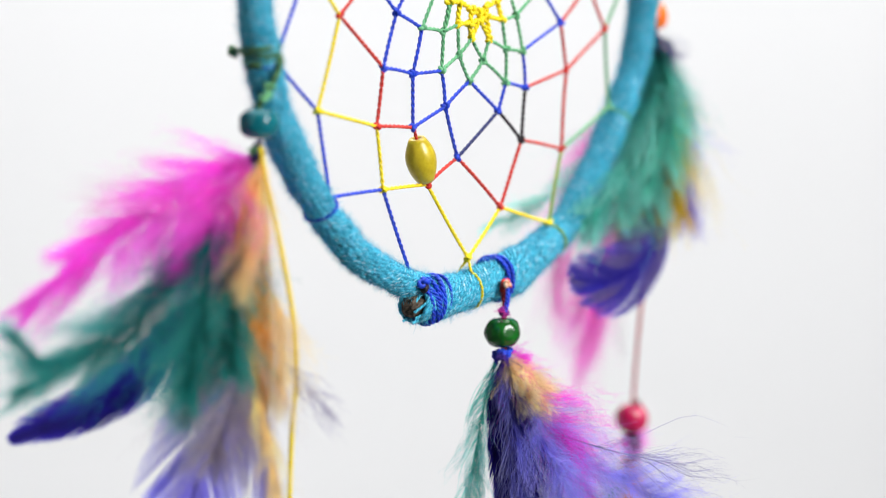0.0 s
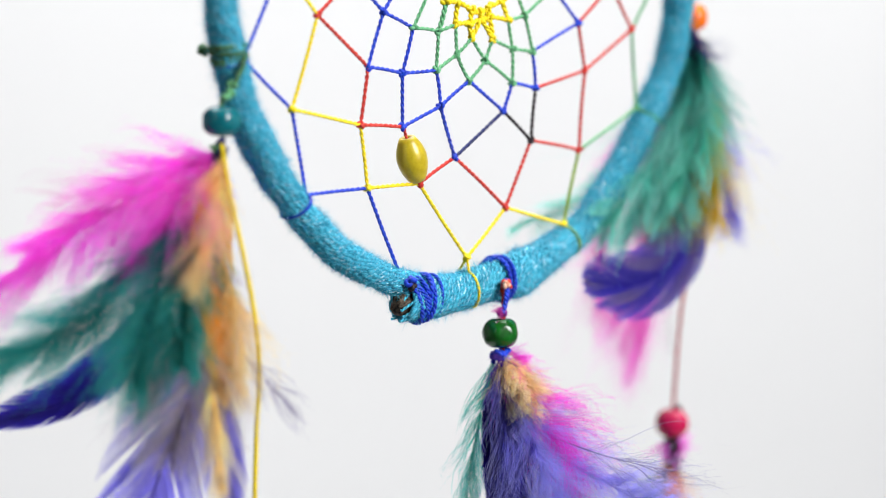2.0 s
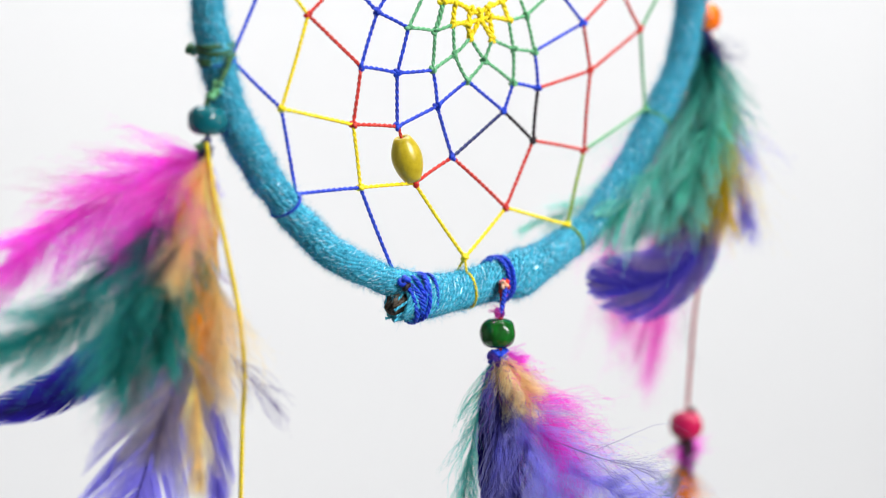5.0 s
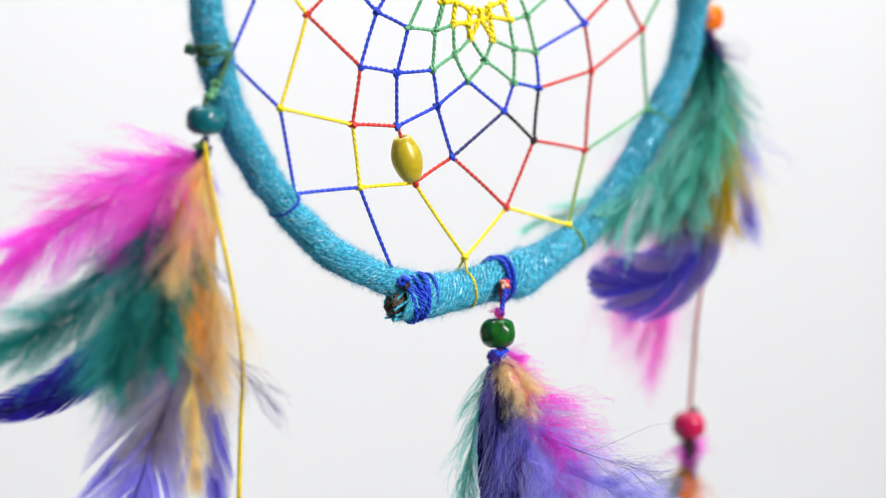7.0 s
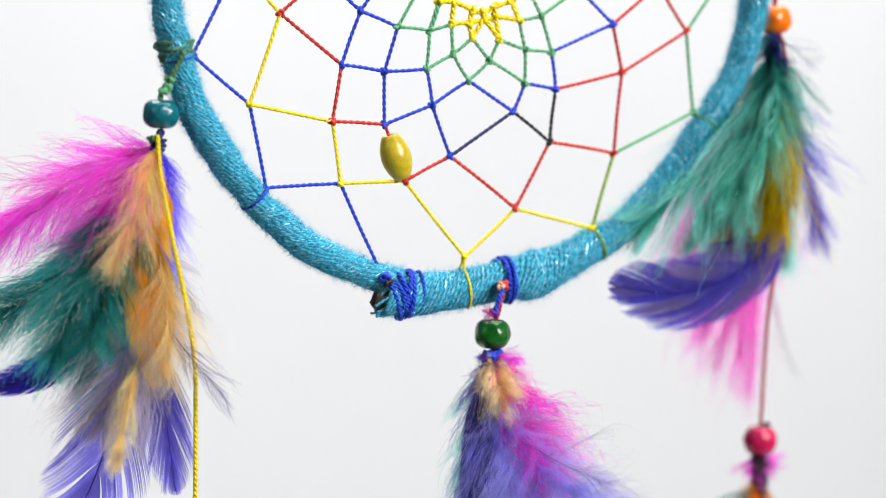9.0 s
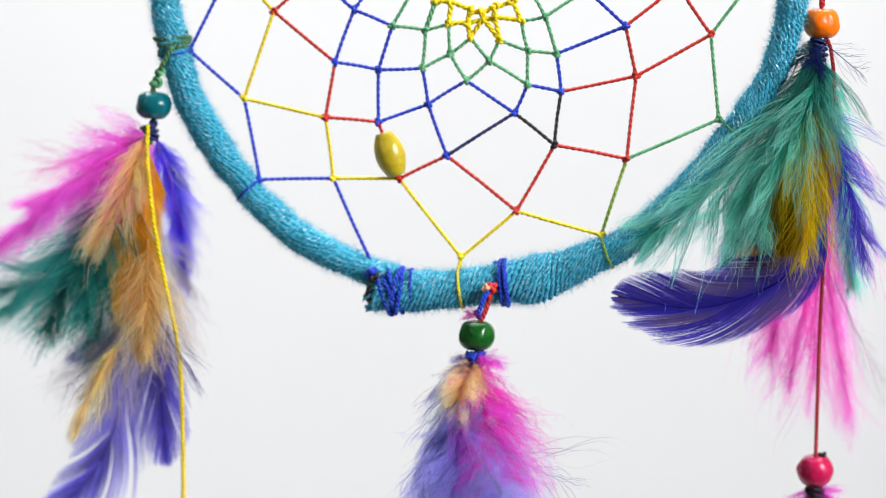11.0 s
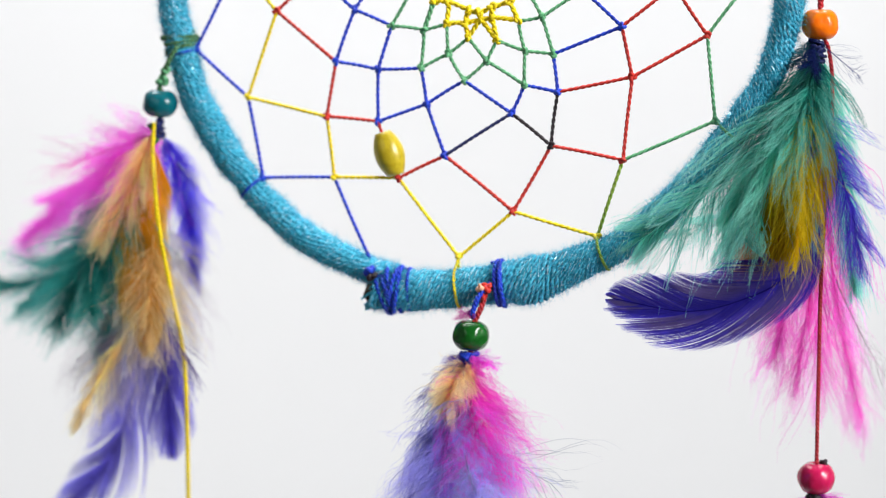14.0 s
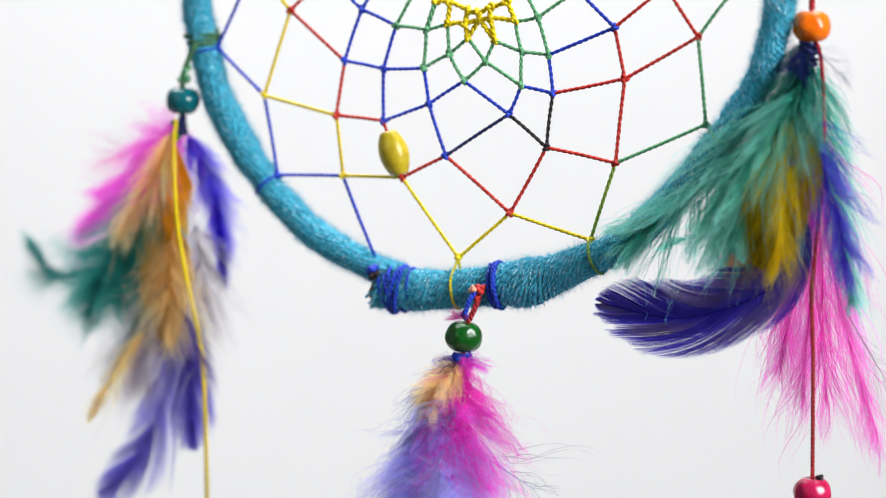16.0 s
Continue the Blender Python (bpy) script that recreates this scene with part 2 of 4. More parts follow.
def build_hoop():
    way = spline([(x, 0, z, r) for x, z, r in HOOP], 1500)
    way[:, 1] = 2.0 * ((way[:, 0] - 4) / 76) ** 2 + np.interp(np.arange(1500), [0, 120, 300, 1380, 1450, 1499], [-0.6, -0.5, 0, 0, 0.5, 1.0])
    core, radius = way[:, :3], way[:, 3]
    bark = way[::6]
    end = np.array([[-21.9, -0.7, 4.2, 1.7], [-21.4, -0.7, 4.4, 2.2]])
    bark = np.vstack([end, bark])
    v, f = tube(bark[:, :3], np.minimum(bark[:, 3] * 0.8, 3.0), 14)
    v += (0.0003 + 0.0006 * (v[:, :1] < -0.0205)) * np.array([noise.noise_vector(Vector(p) * 420) for p in v])
    twig = mesh_of("twig_hoop", v, f, BARK, catcher)
    tagged(twig, "bent brown twig with a cut end showing below the yarn")
    strands = []
    for k in range(9):
        g = 0.5 + k * 0.68 + rng.normal(0, 0.12)
        run_out = rng.uniform(-22.6, -20.6)
        way_out = [(x, -0.7 + rr * math.sin(g + 0.05 * x), zz + rr * math.cos(g + 0.05 * x)) for x, zz, rr in
                   ((-15, 6.4, 3.9), (-18, 5.8, 3.6), ((run_out - 18) / 2, 5.2, 3.1), (run_out, 4.4 + rng.normal(0, 0.2), 2.2))]
        strands.append(twisted(way_out, rng.uniform(0.7, 1.2), 2.4))
    tagged(mesh_of("yarn_strand", *join(strands), YARN, twig), "loose turquoise yarn strands drawn over the cut end")
    # yarn wound round and round the twig
    s = np.r_[0, np.cumsum(np.linalg.norm(np.diff(core, axis=0), axis=1))]
    pitch = 1.12
    turns = int(s[-1] / pitch)
    per = 46
    n = turns * per
    phi = np.arange(n) / per * 2 * np.pi
    drift = np.interp(np.arange(n), np.arange(0, n, per * 3), rng.normal(0, 0.30, len(np.arange(0, n, per * 3))))
    lean = 2.3 + np.interp(np.arange(n), np.arange(0, n, per * 25), rng.normal(0, 0.7, len(np.arange(0, n, per * 25))))
    at = np.linspace(0.4, s[-1] - 0.4, n) + drift + lean * np.cos(phi)
    at = np.clip(at, 0, s[-1])
    c = np.stack([np.interp(at, s, core[:, k]) for k in range(3)], 1)
    t = unit(np.stack([np.interp(at, s, np.gradient(core[:, k], s)) for k in range(3)], 1))
    r = np.interp(at, s, radius) - 0.45
    r += np.interp(np.arange(n), np.arange(0, n, per), rng.normal(0, 0.07, len(np.arange(0, n, per))))
    r += np.interp(np.arange(n), np.arange(0, n, per * 5), rng.normal(0.05, 0.24, len(np.arange(0, n, per * 5))))
    a = unit(np.cross(t, np.array([0.0, 1.0, 0.0])))
    b = np.cross(a, t)
    # where the two twig ends lie over each other the bundle is taller than deep
    flat = np.minimum(1.17, 3.6 / np.interp(at, s, radius) + 0.1)[:, None]
    out = np.cos(phi)[:, None] * a + np.sin(phi)[:, None] * b * flat
    line = c + r[:, None] * out
    along = unit(np.gradient(line, axis=0))
    across = np.cross(along, unit(out))
    run = np.r_[0, np.cumsum(np.linalg.norm(np.diff(line, axis=0), axis=1))]
    w = (run / 3.4 * 2 * np.pi)[:, None]
    plies = [tube(line + 0.34 * (np.cos(w + k) * unit(out) + np.sin(w + k) * across), 0.43 + 0.09 * np.sin(run * 0.9 + k), 5, up=unit(out)) for k in (0, np.pi)]
    v, f = join(plies)
    pieces = [(v, f)]
    # loose fibres that stand off the yarn
    m = 125000
    k = rng.integers(0, n, m)
    root = c[k] + (r[k] + 0.5)[:, None] * out[k]
    go = unit(out[k] * rng.uniform(0.0, 0.45, (m, 1)) + along[k] * rng.choice([-1, 1], (m, 1)) * 0.6 + rng.normal(0, 0.42, (m, 3)))
    ln = rng.uniform(0.4, 2.5, (m, 1)) ** 1.1
    mid = root + go * ln * 0.5 + rng.normal(0, 0.15, (m, 3))
    tip = root + go * ln + rng.normal(0, 0.35, (m, 3))
    w = unit(np.cross(go, rng.normal(0, 1, (m, 3)))) * 0.031
    fv = np.stack([root - w, root + w, mid + w * 0.8, mid - w * 0.8, tip], 1).reshape(-1, 3) * MM
    ff = [q for i in range(0, 5 * m, 5) for q in ([i, i + 1, i + 2, i + 3], [i + 3, i + 2, i + 4])]
    pieces.append((fv, ff))
    v, f = join(pieces)
    wrap = mesh_of("yarn_wrap", v, f, YARN, catcher)
    tagged(wrap, "fuzzy turquoise yarn with bright tinsel wound round the hoop")
    # short bright ribbons of tinsel that surface between the plies
    m = 5200
    k = rng.integers(9, n - 9, m)
    step = rng.integers(1, 5, m)
    lift = unit(out[k])
    a0, a1 = line[k] + lift * 0.66, line[k + step] + unit(out[k + step]) * 0.66
    skew = t[k] * rng.normal(0.12, 0.12, (m, 1))
    w = unit(np.cross(along[k], lift + rng.normal(0, 0.9, (m, 3)))) * rng.uniform(0.03, 0.085, (m, 1))
    mid = (a0 + a1) / 2 + lift * 0.08
    tv = np.stack([a0 - w - skew, a0 + w - skew, mid + w, mid - w, a1 + w + skew, a1 - w + skew], 1).reshape(-1, 3) * MM
    tf = [q for i in range(0, 6 * m, 6) for q in ([i, i + 1, i + 2, i + 3], [i + 3, i + 2, i + 4, i + 5])]
    tagged(mesh_of("tinsel", tv, tf, TINSEL, wrap), "bright tinsel threads spun into the yarn")
    return core, radius


core, core_radius = build_hoop()


def hoop_at(x, z):
    """The nearest point of the hoop's middle line, its direction and its radius."""
    k = int(np.argmin((core[:, 0] - x) ** 2 + (core[:, 2] - z) ** 2))
    k = min(max(k, 2), len(core) - 3)
    return core[k], unit(core[k + 2] - core[k - 2]), core_radius[k]


# the web: knots (x, z) and the threads between them
KNOT = {'a1': (-65.7, 65.2), 'a2': (-44.5, 74.8), 'a3': (-29.4, 62.5), 'a4': (-18.7, 60.7), 'a5': (-24.6, 75.2), 'a6': (-15.3, 71.3), 'a7': (-7.1, 70.4),
        'a8': (-7.9, 61.1), 'a9': (2.9, 58.2), 'a10': (-1.1, 64.7), 'a11': (-1.5, 71.9), 'a12': (3.8, 68.6), 'a13': (10.9, 68.0), 'a14': (8.4, 63.0),
        'a15': (17.7, 57.3), 'a16': (17.8, 65.5), 'a17': (16.2, 72.7), 'a18': (22.0, 73.7), 'a19': (24.7, 64.8), 'a20': (25.9, 55.7), 'a21': (14.6, 50.4),
        'a22': (-6.5, 52.4), 'a23': (-18.7, 48.0), 'a24': (-1.9, 39.9), 'a25': (24.3, 42.7), 'a26': (15.1, 26.6), 'a27': (-13.6, 34.2)}
KNOT.update({'a28': (-29.9, 34.1), 'a29': (-31.8, 49.0), 'a30': (-52.1, 53.5), 'a31': (-48.3, 33.6), 'a32': (41.8, 39.5), 'a33': (43.9, 59.5), 'a34': (41.3, 71.5),
             'a35': (61.7, 69.5), 'a36': (63.8, 49.2), 'a37': (35.8, 21.0), 'a38': (1.7, 15.2), 'a39': (-20.9, 14.4), 'y1': (3.1, 72.1), 'y3': (9.7, 73.5),
             'y4': (9.7, 76.0), 'y5': (3.8, 75.3), 'y6': (7.0, 73.0), 'y7': (-0.7, 77.2), 'y8': (-4.7, 77.3), 'y9': (14.0, 77.4), 'u1': (-55.0, 86.0),
             'u2': (-34.6, 83.7), 'u3': (-19.5, 82.8), 'u4': (-2.5, 83.1), 'u5': (17.4, 81.5), 'u6': (33.8, 81.1), 'u7': (53.7, 81.2), 'u8': (73.5, 84.7), 'u9': (-8.5, 82.8), 'u10': (30.9, 81.1), 'y2': (6.4, 74.7)})
# the upper web, out of view: rings of knots between the hoop and the star
for ring, (radius, many, first) in enumerate(((71, 8, 12), (54, 7, 23), (37, 6, 34), (20, 5, 45), (9, 4, 56))):
    for k in range(many):
        ang = radians(first + k * (180 - 2 * first) / (many - 1))
        KNOT[f"w{ring}{k}"] = (5 + radius * math.cos(ang), 84 + radius * 0.98 * math.sin(ang))
THREAD = {
    "blue": "a1-a30 a30-a31 a31-a28 a28-a39 a3-a4 a3-a5 a5-a6 a6-a4 a4-a8 a4-a23 a23-a22 a22-a8 a22-a9 a22-a24 a21-a9 a21-a15 a20-a15 a20-a19 a34-a19 a5-u2 a5-u3 a34-u10 u10-u6 a1-u1",
    "navy": "a24-a21",
    "black": "a21-a25 a25-a20",
    "yellow": "a28-a27 a28-a29 a29-a30 a30-a2 a26-a37 a26-a38 a27-a38 a2-u1 a11-y1 y1-a12 a12-y6 y6-a13 a13-y3 y3-a17 a17-y9 y1-y5 y4-y3 y6-y1 y3-y6 y5-y7 y7-a11 y7-y8 y4-y9 y5-y2 y2-y4 y2-y6",
    "red": "a29-a3 a29-a23 a3-a2 a24-a27 a24-a26 a25-a26 a25-a32 a20-a33 a33-a32 a33-a34 a33-a35 a2-u2 a34-u7 a35-u7",
    "lime": "a32-a37",
    "green": "a32-a36 a36-a35 a6-a7 a7-a8 a8-a10 a10-a9 a9-a14 a14-a15 a15-a16 a16-a19 a19-a18 a18-a17 a16-a17 a16-a13 a13-a14 a14-a12 a12-a10 a10-a11 a11-a7 a6-u9 u9-u4 u9-u3 a7-y8 y8-u4 a18-u5 a18-u6 a35-u8 y9-u5",
}
upper = []
for ring in range(4):
    inner = 8 - ring - 1
    for k in range(inner):
        upper += [f"w{ring}{k}-w{ring + 1}{k}", f"w{ring}{k + 1}-w{ring + 1}{k}"]
upper += ["w00-u8", "w10-u8", "w10-u7", "w20-u7", "w20-u6", "w30-u6", "w40-u5", "w30-u5", "w07-u1", "w16-u1", "w16-u2", "w25-u2", "w25-u3", "w34-u3", "w34-u4", "w43-u4"]


def web_depth(x, z):
    return 0.15 + 1.25 * ((x - 5) / 66) ** 2 - 0.6 * max(0.0, (45 - z) / 30)


def spot(name):
    x, z = KNOT[name]
    return np.array([x, web_depth(x, z), z])


COLOUR_OF_KNOT = {}
for colour, text in THREAD.items():
    for pair in text.split():
        for end in pair.split("-"):
            COLOUR_OF_KNOT.setdefault(end, colour)


KNOT_COLOUR = {name: c for c, names in (('yellow', 'a28 a30 a38 a37'), ('red', 'a29 a27 a26 a32 a33 a35 a2'), ('black', 'a25'), ('green', 'a36 a9 a8 a15 a19 a6'),
                                         ('blue', 'a20 a34 a3 a21 a24')) for name in names.split()}


def knot_mesh(centre, size, seed):
    """A small tight overhand knot of cord."""
    r = np.random.default_rng(seed)
    w = np.linspace(0, 2 * np.pi, 30)
    p = np.stack([np.sin(w) + 1.5 * np.sin(2 * w), 0.9 * -np.sin(3 * w), np.cos(w) - 1.5 * np.cos(2 * w)], 1) * size * 0.30
    turn = np.array(Euler(r.uniform(0, 6.28, 3)).to_matrix())
    return tube(p @ turn.T + centre, size * 0.42, 6, closed=False)


def build_web():
    hub = mesh_of("web", *knot_mesh(spot("y6"), 1.0, 3), CORD["yellow"], catcher)
    tagged(hub, "star-shaped net of variegated twisted cord knotted inside the hoop")
    for n, (name, colour) in enumerate(sorted(COLOUR_OF_KNOT.items())):
        if name != "y6" and name != "a39":
            mesh_of("web_knot", *knot_mesh(spot(name), 1.3 if name[0] == "y" else 1.12, n), CORD[KNOT_COLOUR.get(name, colour)], hub)
    for colour, text in list(THREAD.items()) + [("green", " ".join(upper))]:
        for pair in text.split():
            a, b = (spot(e) for e in pair.split("-"))
            thick = 1.4 if "y" in pair else 1.0
            sag = unit(rng.normal(0, 1, 3)) * 0.18
            ob = mesh_of("thread", *twisted([a, (a + b) / 2 + sag, b], thick, 3.1), CORD[colour], hub)
            tagged(ob, f"twisted {colour} thread")
    # ends of the web thread that loop over the hoop
    for name, colour, back in (("a31", "blue", 1), ("a1", "blue", 1), ("a36", "green", 1), ("a37", "lime", 1), ("a38", "yellow", 1)):
        a = spot(name)
        c, t, r = hoop_at(a[0] * (1.0 if name != "a38" else 0.4), a[2])
        away = unit(c - a - np.dot(c - a, t) * t)
        side = np.array([0.0, -1.0, 0.0])
        deep = r * min(1.17, 3.6 / r + 0.1) + 0.3
        ring = [c - away * (r + 0.2) * math.cos(g) + side * deep * math.sin(g) for g in np.linspace(0.35, 5.6, 15)]
        path = [a, *ring, a]
        tagged(mesh_of("thread", *twisted(path, 0.8, 2.2), CORD[colour], hub), f"{colour} thread looped round the hoop")
    # the upper ties
    for k in range(8):
        a = spot(f"w0{k}")
        c, t, r = hoop_at(a[0], a[2])
        mesh_of("thread", *coil(c, t, r + 0.3, 1.5, 0.9, 0.4), CORD["green"], hub)


build_web()


def lathe(profile, axis_from, axis_to, segments=28, dents=0.0, seed=0, hole=0.9):
    """A turned bead: (height 0..1, radius in mm) pairs about an axis, with small dents."""
    a0, a1 = np.array(axis_from, float), np.array(axis_to, float)
    ax = a1 - a0
    height = np.linalg.norm(ax)
    ax /= height
    ref = np.array([0.0, 1.0, 0.0])
    u = unit(np.cross(ax, ref))
    w = np.cross(u, ax)
    prof = [(profile[0][0] + 0.10, hole * 0.8)] + [(profile[0][0], hole)] + list(profile) + [(profile[-1][0], hole), (profile[-1][0] - 0.10, hole * 0.8)]
    v = []
    for h, r in prof:
        for k in range(segments):
            g = 2 * math.pi * k / segments
            d = math.cos(g) * u + math.sin(g) * w
            bump = 1 + dents * noise.noise(Vector(d * (1.4 + 6 * dents) + ax * h * 2.6) + Vector((seed, 0, 0)))
            v.append(a0 + ax * height * h + d * r * bump)
    f = []
    for i in range(len(prof) - 1):
        for k in range(segments):
            j = (k + 1) % segments
            f.append((i * segments + k, i * segments + j, (i + 1) * segments + j, (i + 1) * segments + k))
    return np.array(v) * MM, f


def round_bead(parent, centre, radius, half_height, mat, label, seed, lean=(0, 0, 0), dents=0.10, facets=()):
    prof = []
    for a in np.linspace(-1.18, 1.18, 15):
        prof.append((0.5 + 0.5 * math.sin(a) / math.sin(1.18), radius * math.cos(a) ** 0.72))
    c = np.array(centre, float)
    ax = unit(np.array([lean[0], lean[1], 1.0])) * half_height
    v, f = lathe(prof, c - ax, c + ax, 48 if facets else 36, dents, seed)
    for cut in facets:
        flat = unit(np.array(cut[:3], float))
        v -= np.maximum((v - c * MM) @ flat - cut[3] * radius * MM, 0)[:, None] * flat
    ob = mesh_of("bead", v, f, mat, parent)
    return tagged(ob, label)


# the mustard bead threaded into the web
prof = [(h, 1.35 + 2.35 * math.sin(math.pi * (0.06 + 0.88 * h)) ** 0.85) for h in np.linspace(0, 1, 15)]
bead = mesh_of("oval_bead", *lathe(prof, (-14.1, 0.1, 34.9), (-17.6, 0.1, 45.4), 28, 0.03, 5), YELLOW_BEAD, catcher)
tagged(bead, "glossy mustard-yellow oval wooden bead threaded in the web")
mesh_of("thread", *twisted([(-13.6, 0, 34.0), (-15.8, 0.1, 40.0), (-18.7, 0, 48.0)], 0.9, 2.3), CORD["red"], bpy.data.objects["web"])


# ---- feathers ----


def feather(parent, label, points, normal, width, dye, tip=None, down=None, style="downy", barbs=160, start=0.0, quill=0.18, droop=0.15,
            angle=(50, 18), spread=0.52, seed=0, lower=1.0, barbule=1.0, shape=0.75, thick=1.0, lock=1.0, split=1.0, mottle=None, curl=1.7):
    """One feather: a tapered quill along the points (mm) with barbs on both sides.
    style: downy (loose soft locks), vane (barbs that hold together), wisp (a few long hairs)."""
    r = np.random.default_rng(1000 + seed)
    dye = np.array(dye, float)
    tip = dye if tip is None else np.array(tip, float)
    down = dye if down is None else np.array(down, float)
    n = 60
    q = spline(points, n)
    t = unit(np.gradient(q, axis=0))
    nrm = np.broadcast_to(unit(np.array(normal, float)), (n, 3))
    side = unit(np.cross(t, nrm))
    nrm = np.cross(side, t)
    length = np.linalg.norm(np.diff(q, axis=0), axis=1).sum()
    v, f = tube(q, quill * np.linspace(1, 0.25, n), 5, closed=False)
    verts, faces, cols, base = [v], list(f), [np.tile(dye * (0.5 if style == "vane" else 1.0), (len(v), 1))], len(v)
    S = 9
    u = np.linspace(0, 1, S)[None, :, None]
    for sign in (-1, 1):
        m = barbs if style != "downy" else int(barbs * 1.9)
        even = np.arange(m) + (0.5 if style == "vane" else r.uniform(0, 1, m))
        s = np.sort(start + (1 - start) * even / m)
        rel = (s - start) / (1 - start)
        prof = np.clip(np.sin(np.pi * np.clip(0.12 + 0.86 * rel, 0, 1) ** shape), 0.0, 1) ** 0.6
        L = width * (lower if sign < 0 else 1.0) * (0.22 + 0.95 * prof)
        clump = np.cumsum(r.uniform(0, 1, m) < ((0.035 if split < 2 else 0.09) if style == "vane" else 0.075))
        cn = r.normal(0, 1, (clump.max() + 1, 8))[clump]
        ang = np.interp(rel, [0, 1], angle)
        if style == "vane":
            ang = np.radians(ang + cn[:, 0] * 0.9 * split + r.normal(0, 0.35, m))
            # the barbs end on a rounded outline
            cut = np.linspace(1, 0.04, 40)[None]
            reach = s[:, None] + np.cos(ang)[:, None] * L[:, None] * cut / length
            fits = np.sin(ang)[:, None] * L[:, None] * cut <= 0.5 * width * np.sqrt(np.clip((1.03 - reach) / 0.30, 0, 1))
            L = L * cut[0][np.argmax(fits, axis=1)]
            L = L * (1 + 0.05 * cn[:, 1]) * r.uniform(0.97, 1.02, m)
            # barbs run along the quill and drift out from it
            su = s[:, None] + np.cos(ang)[:, None] * L[:, None] * u[:, :, 0] / length
            off = (np.sin(ang) * L)[:, None] * u[:, :, 0] ** 0.85
            i = np.clip(su * (n - 1), 0, n - 1.001)
            k0 = i.astype(int)
            fr = (i - k0)[..., None]
            past = (np.maximum(su - 1, 0) * length)[..., None]
            at = q[k0] * (1 - fr) + q[k0 + 1] * fr + past * t[-1]
            sd = side[k0] * (1 - fr) + side[k0 + 1] * fr
            nd = nrm[k0] * (1 - fr) + nrm[k0 + 1] * fr
            curl = (0.012 * off**2 * (1 + 0.4 * cn[:, 2:3]) + 0.10 * cn[:, 3:4] * u[:, :, 0] ** 2)[..., None]
            p = at + sign * off[..., None] * sd - curl * nd
            half = 0.62 * length * (1 - start) / m * thick
            face = nd + 0.10 * r.normal(0, 1, (m, 1, 3))
            taper = np.array([1, 1, 1, 0.95, 0.9, 0.8, 0.68, 0.5, 0.15])[None, :, None]
        else:
            ang = np.radians(ang + lock * cn[:, 0] * 10 + r.normal(0, 4.5, m))
            L = L * (1 + 0.16 * cn[:, 1]) * np.clip(r.normal(0.9, 0.2, m), 0.3, 1.3)
            lift = spread * (lock * cn[:, 2] * 0.8 + r.normal(0, 0.55, m))
            k = np.clip((s * (n - 1)).astype(int), 0, n - 1)
            go = unit(np.cos(ang)[:, None] * t[k] + np.sin(ang)[:, None] * sign * side[k] + lift[:, None] * nrm[k])
            bend = (0.32 + 0.22 * cn[:, 3:4]) * t[k] + np.array([0, 0, -1.0]) * droop + (0.16 * cn[:, 4:5] + 0.06 * r.normal(0, 1, (m, 1))) * side[k] + (0.22 * r.normal(0, 1, (m, 1)) - 0.05) * nrm[k]
            ph = cn[:, 5] * 2 + r.normal(0, 0.5, m)
            wav = np.sin(2 * np.pi * (u[:, :, 0] * (0.9 + 0.25 * cn[:, 6:7]) + ph[:, None])) - np.sin(2 * np.pi * ph)[:, None]
            wv2 = np.cos(2 * np.pi * (u[:, :, 0] * 1.3 + 1.7 * ph[:, None])) - np.cos(2 * np.pi * 1.7 * ph)[:, None]
            jit = 0.06 * curl * wav[..., None] * side[k][:, None] + 0.06 * curl * wv2[..., None] * nrm[k][:, None]
            p = q[k][:, None] + L[:, None, None] * (go[:, None] * u + bend[:, None] * u**2 * 0.6 + jit * u)
            half = {"downy": 0.065, "wisp": 0.05}[style] * thick * r.uniform(0.6, 1.15, (m, 1, 1))
            # the barbs of a lock draw together towards its point
            many = np.bincount(clump).astype(float)
            mean = np.stack([np.bincount(clump, p[:, -1, x]) for x in range(3)], 1) / np.maximum(many, 1)[:, None]
            p += (mean[clump] - p[:, -1])[:, None] * (u**1.6) * np.clip(r.normal(0.55, 0.25, (m, 1, 1)), 0, 0.95) * lock
            face = nrm[k][:, None] + 0.8 * r.normal(0, 1, (m, 1, 3))
            taper = np.array([0.9, 1, 1, 0.95, 0.85, 0.75, 0.6, 0.4, 0.1])[None, :, None]
        tang = unit(np.gradient(p, axis=1))
        wv = unit(np.cross(tang, np.broadcast_to(face, tang.shape)))
        lo, hi = p - wv * half * taper, p + wv * half * taper
        vv = np.stack([lo, hi], 2).reshape(-1, 3)
        grid = np.arange(m)[:, None] * 2 * S + np.arange(S - 1)[None] * 2
        ff = np.stack([grid, grid + 1, grid + 3, grid + 2], -1).reshape(-1, 4) + base
        low = np.clip(1 - rel * 3.2, 0, 1)[:, None, None]
        uu = np.broadcast_to(u, (m, S, 1))
        c = dye * (1 - uu**1.25) + tip * uu**1.25
        c = c * (1 - low) + down * low
        c = c * r.uniform(0.88, 1.12, (m, 1, 1)) * (1 + 0.10 * cn[:, 7])[:, None, None]
        if mottle is not None:
            mix = np.clip(0.5 + 0.45 * cn[:, 4] + r.normal(0, 0.25, m), 0, 1)[:, None, None] * np.clip(4 * uu * (1 - uu), 0, 1) * 0.7
            c = c * (1 - mix) + np.array(mottle) * mix
        verts.append(vv * MM)
        faces += ff.tolist()
        cols.append(np.repeat(c, 2, axis=1).reshape(-1, 3))
        base += len(vv)
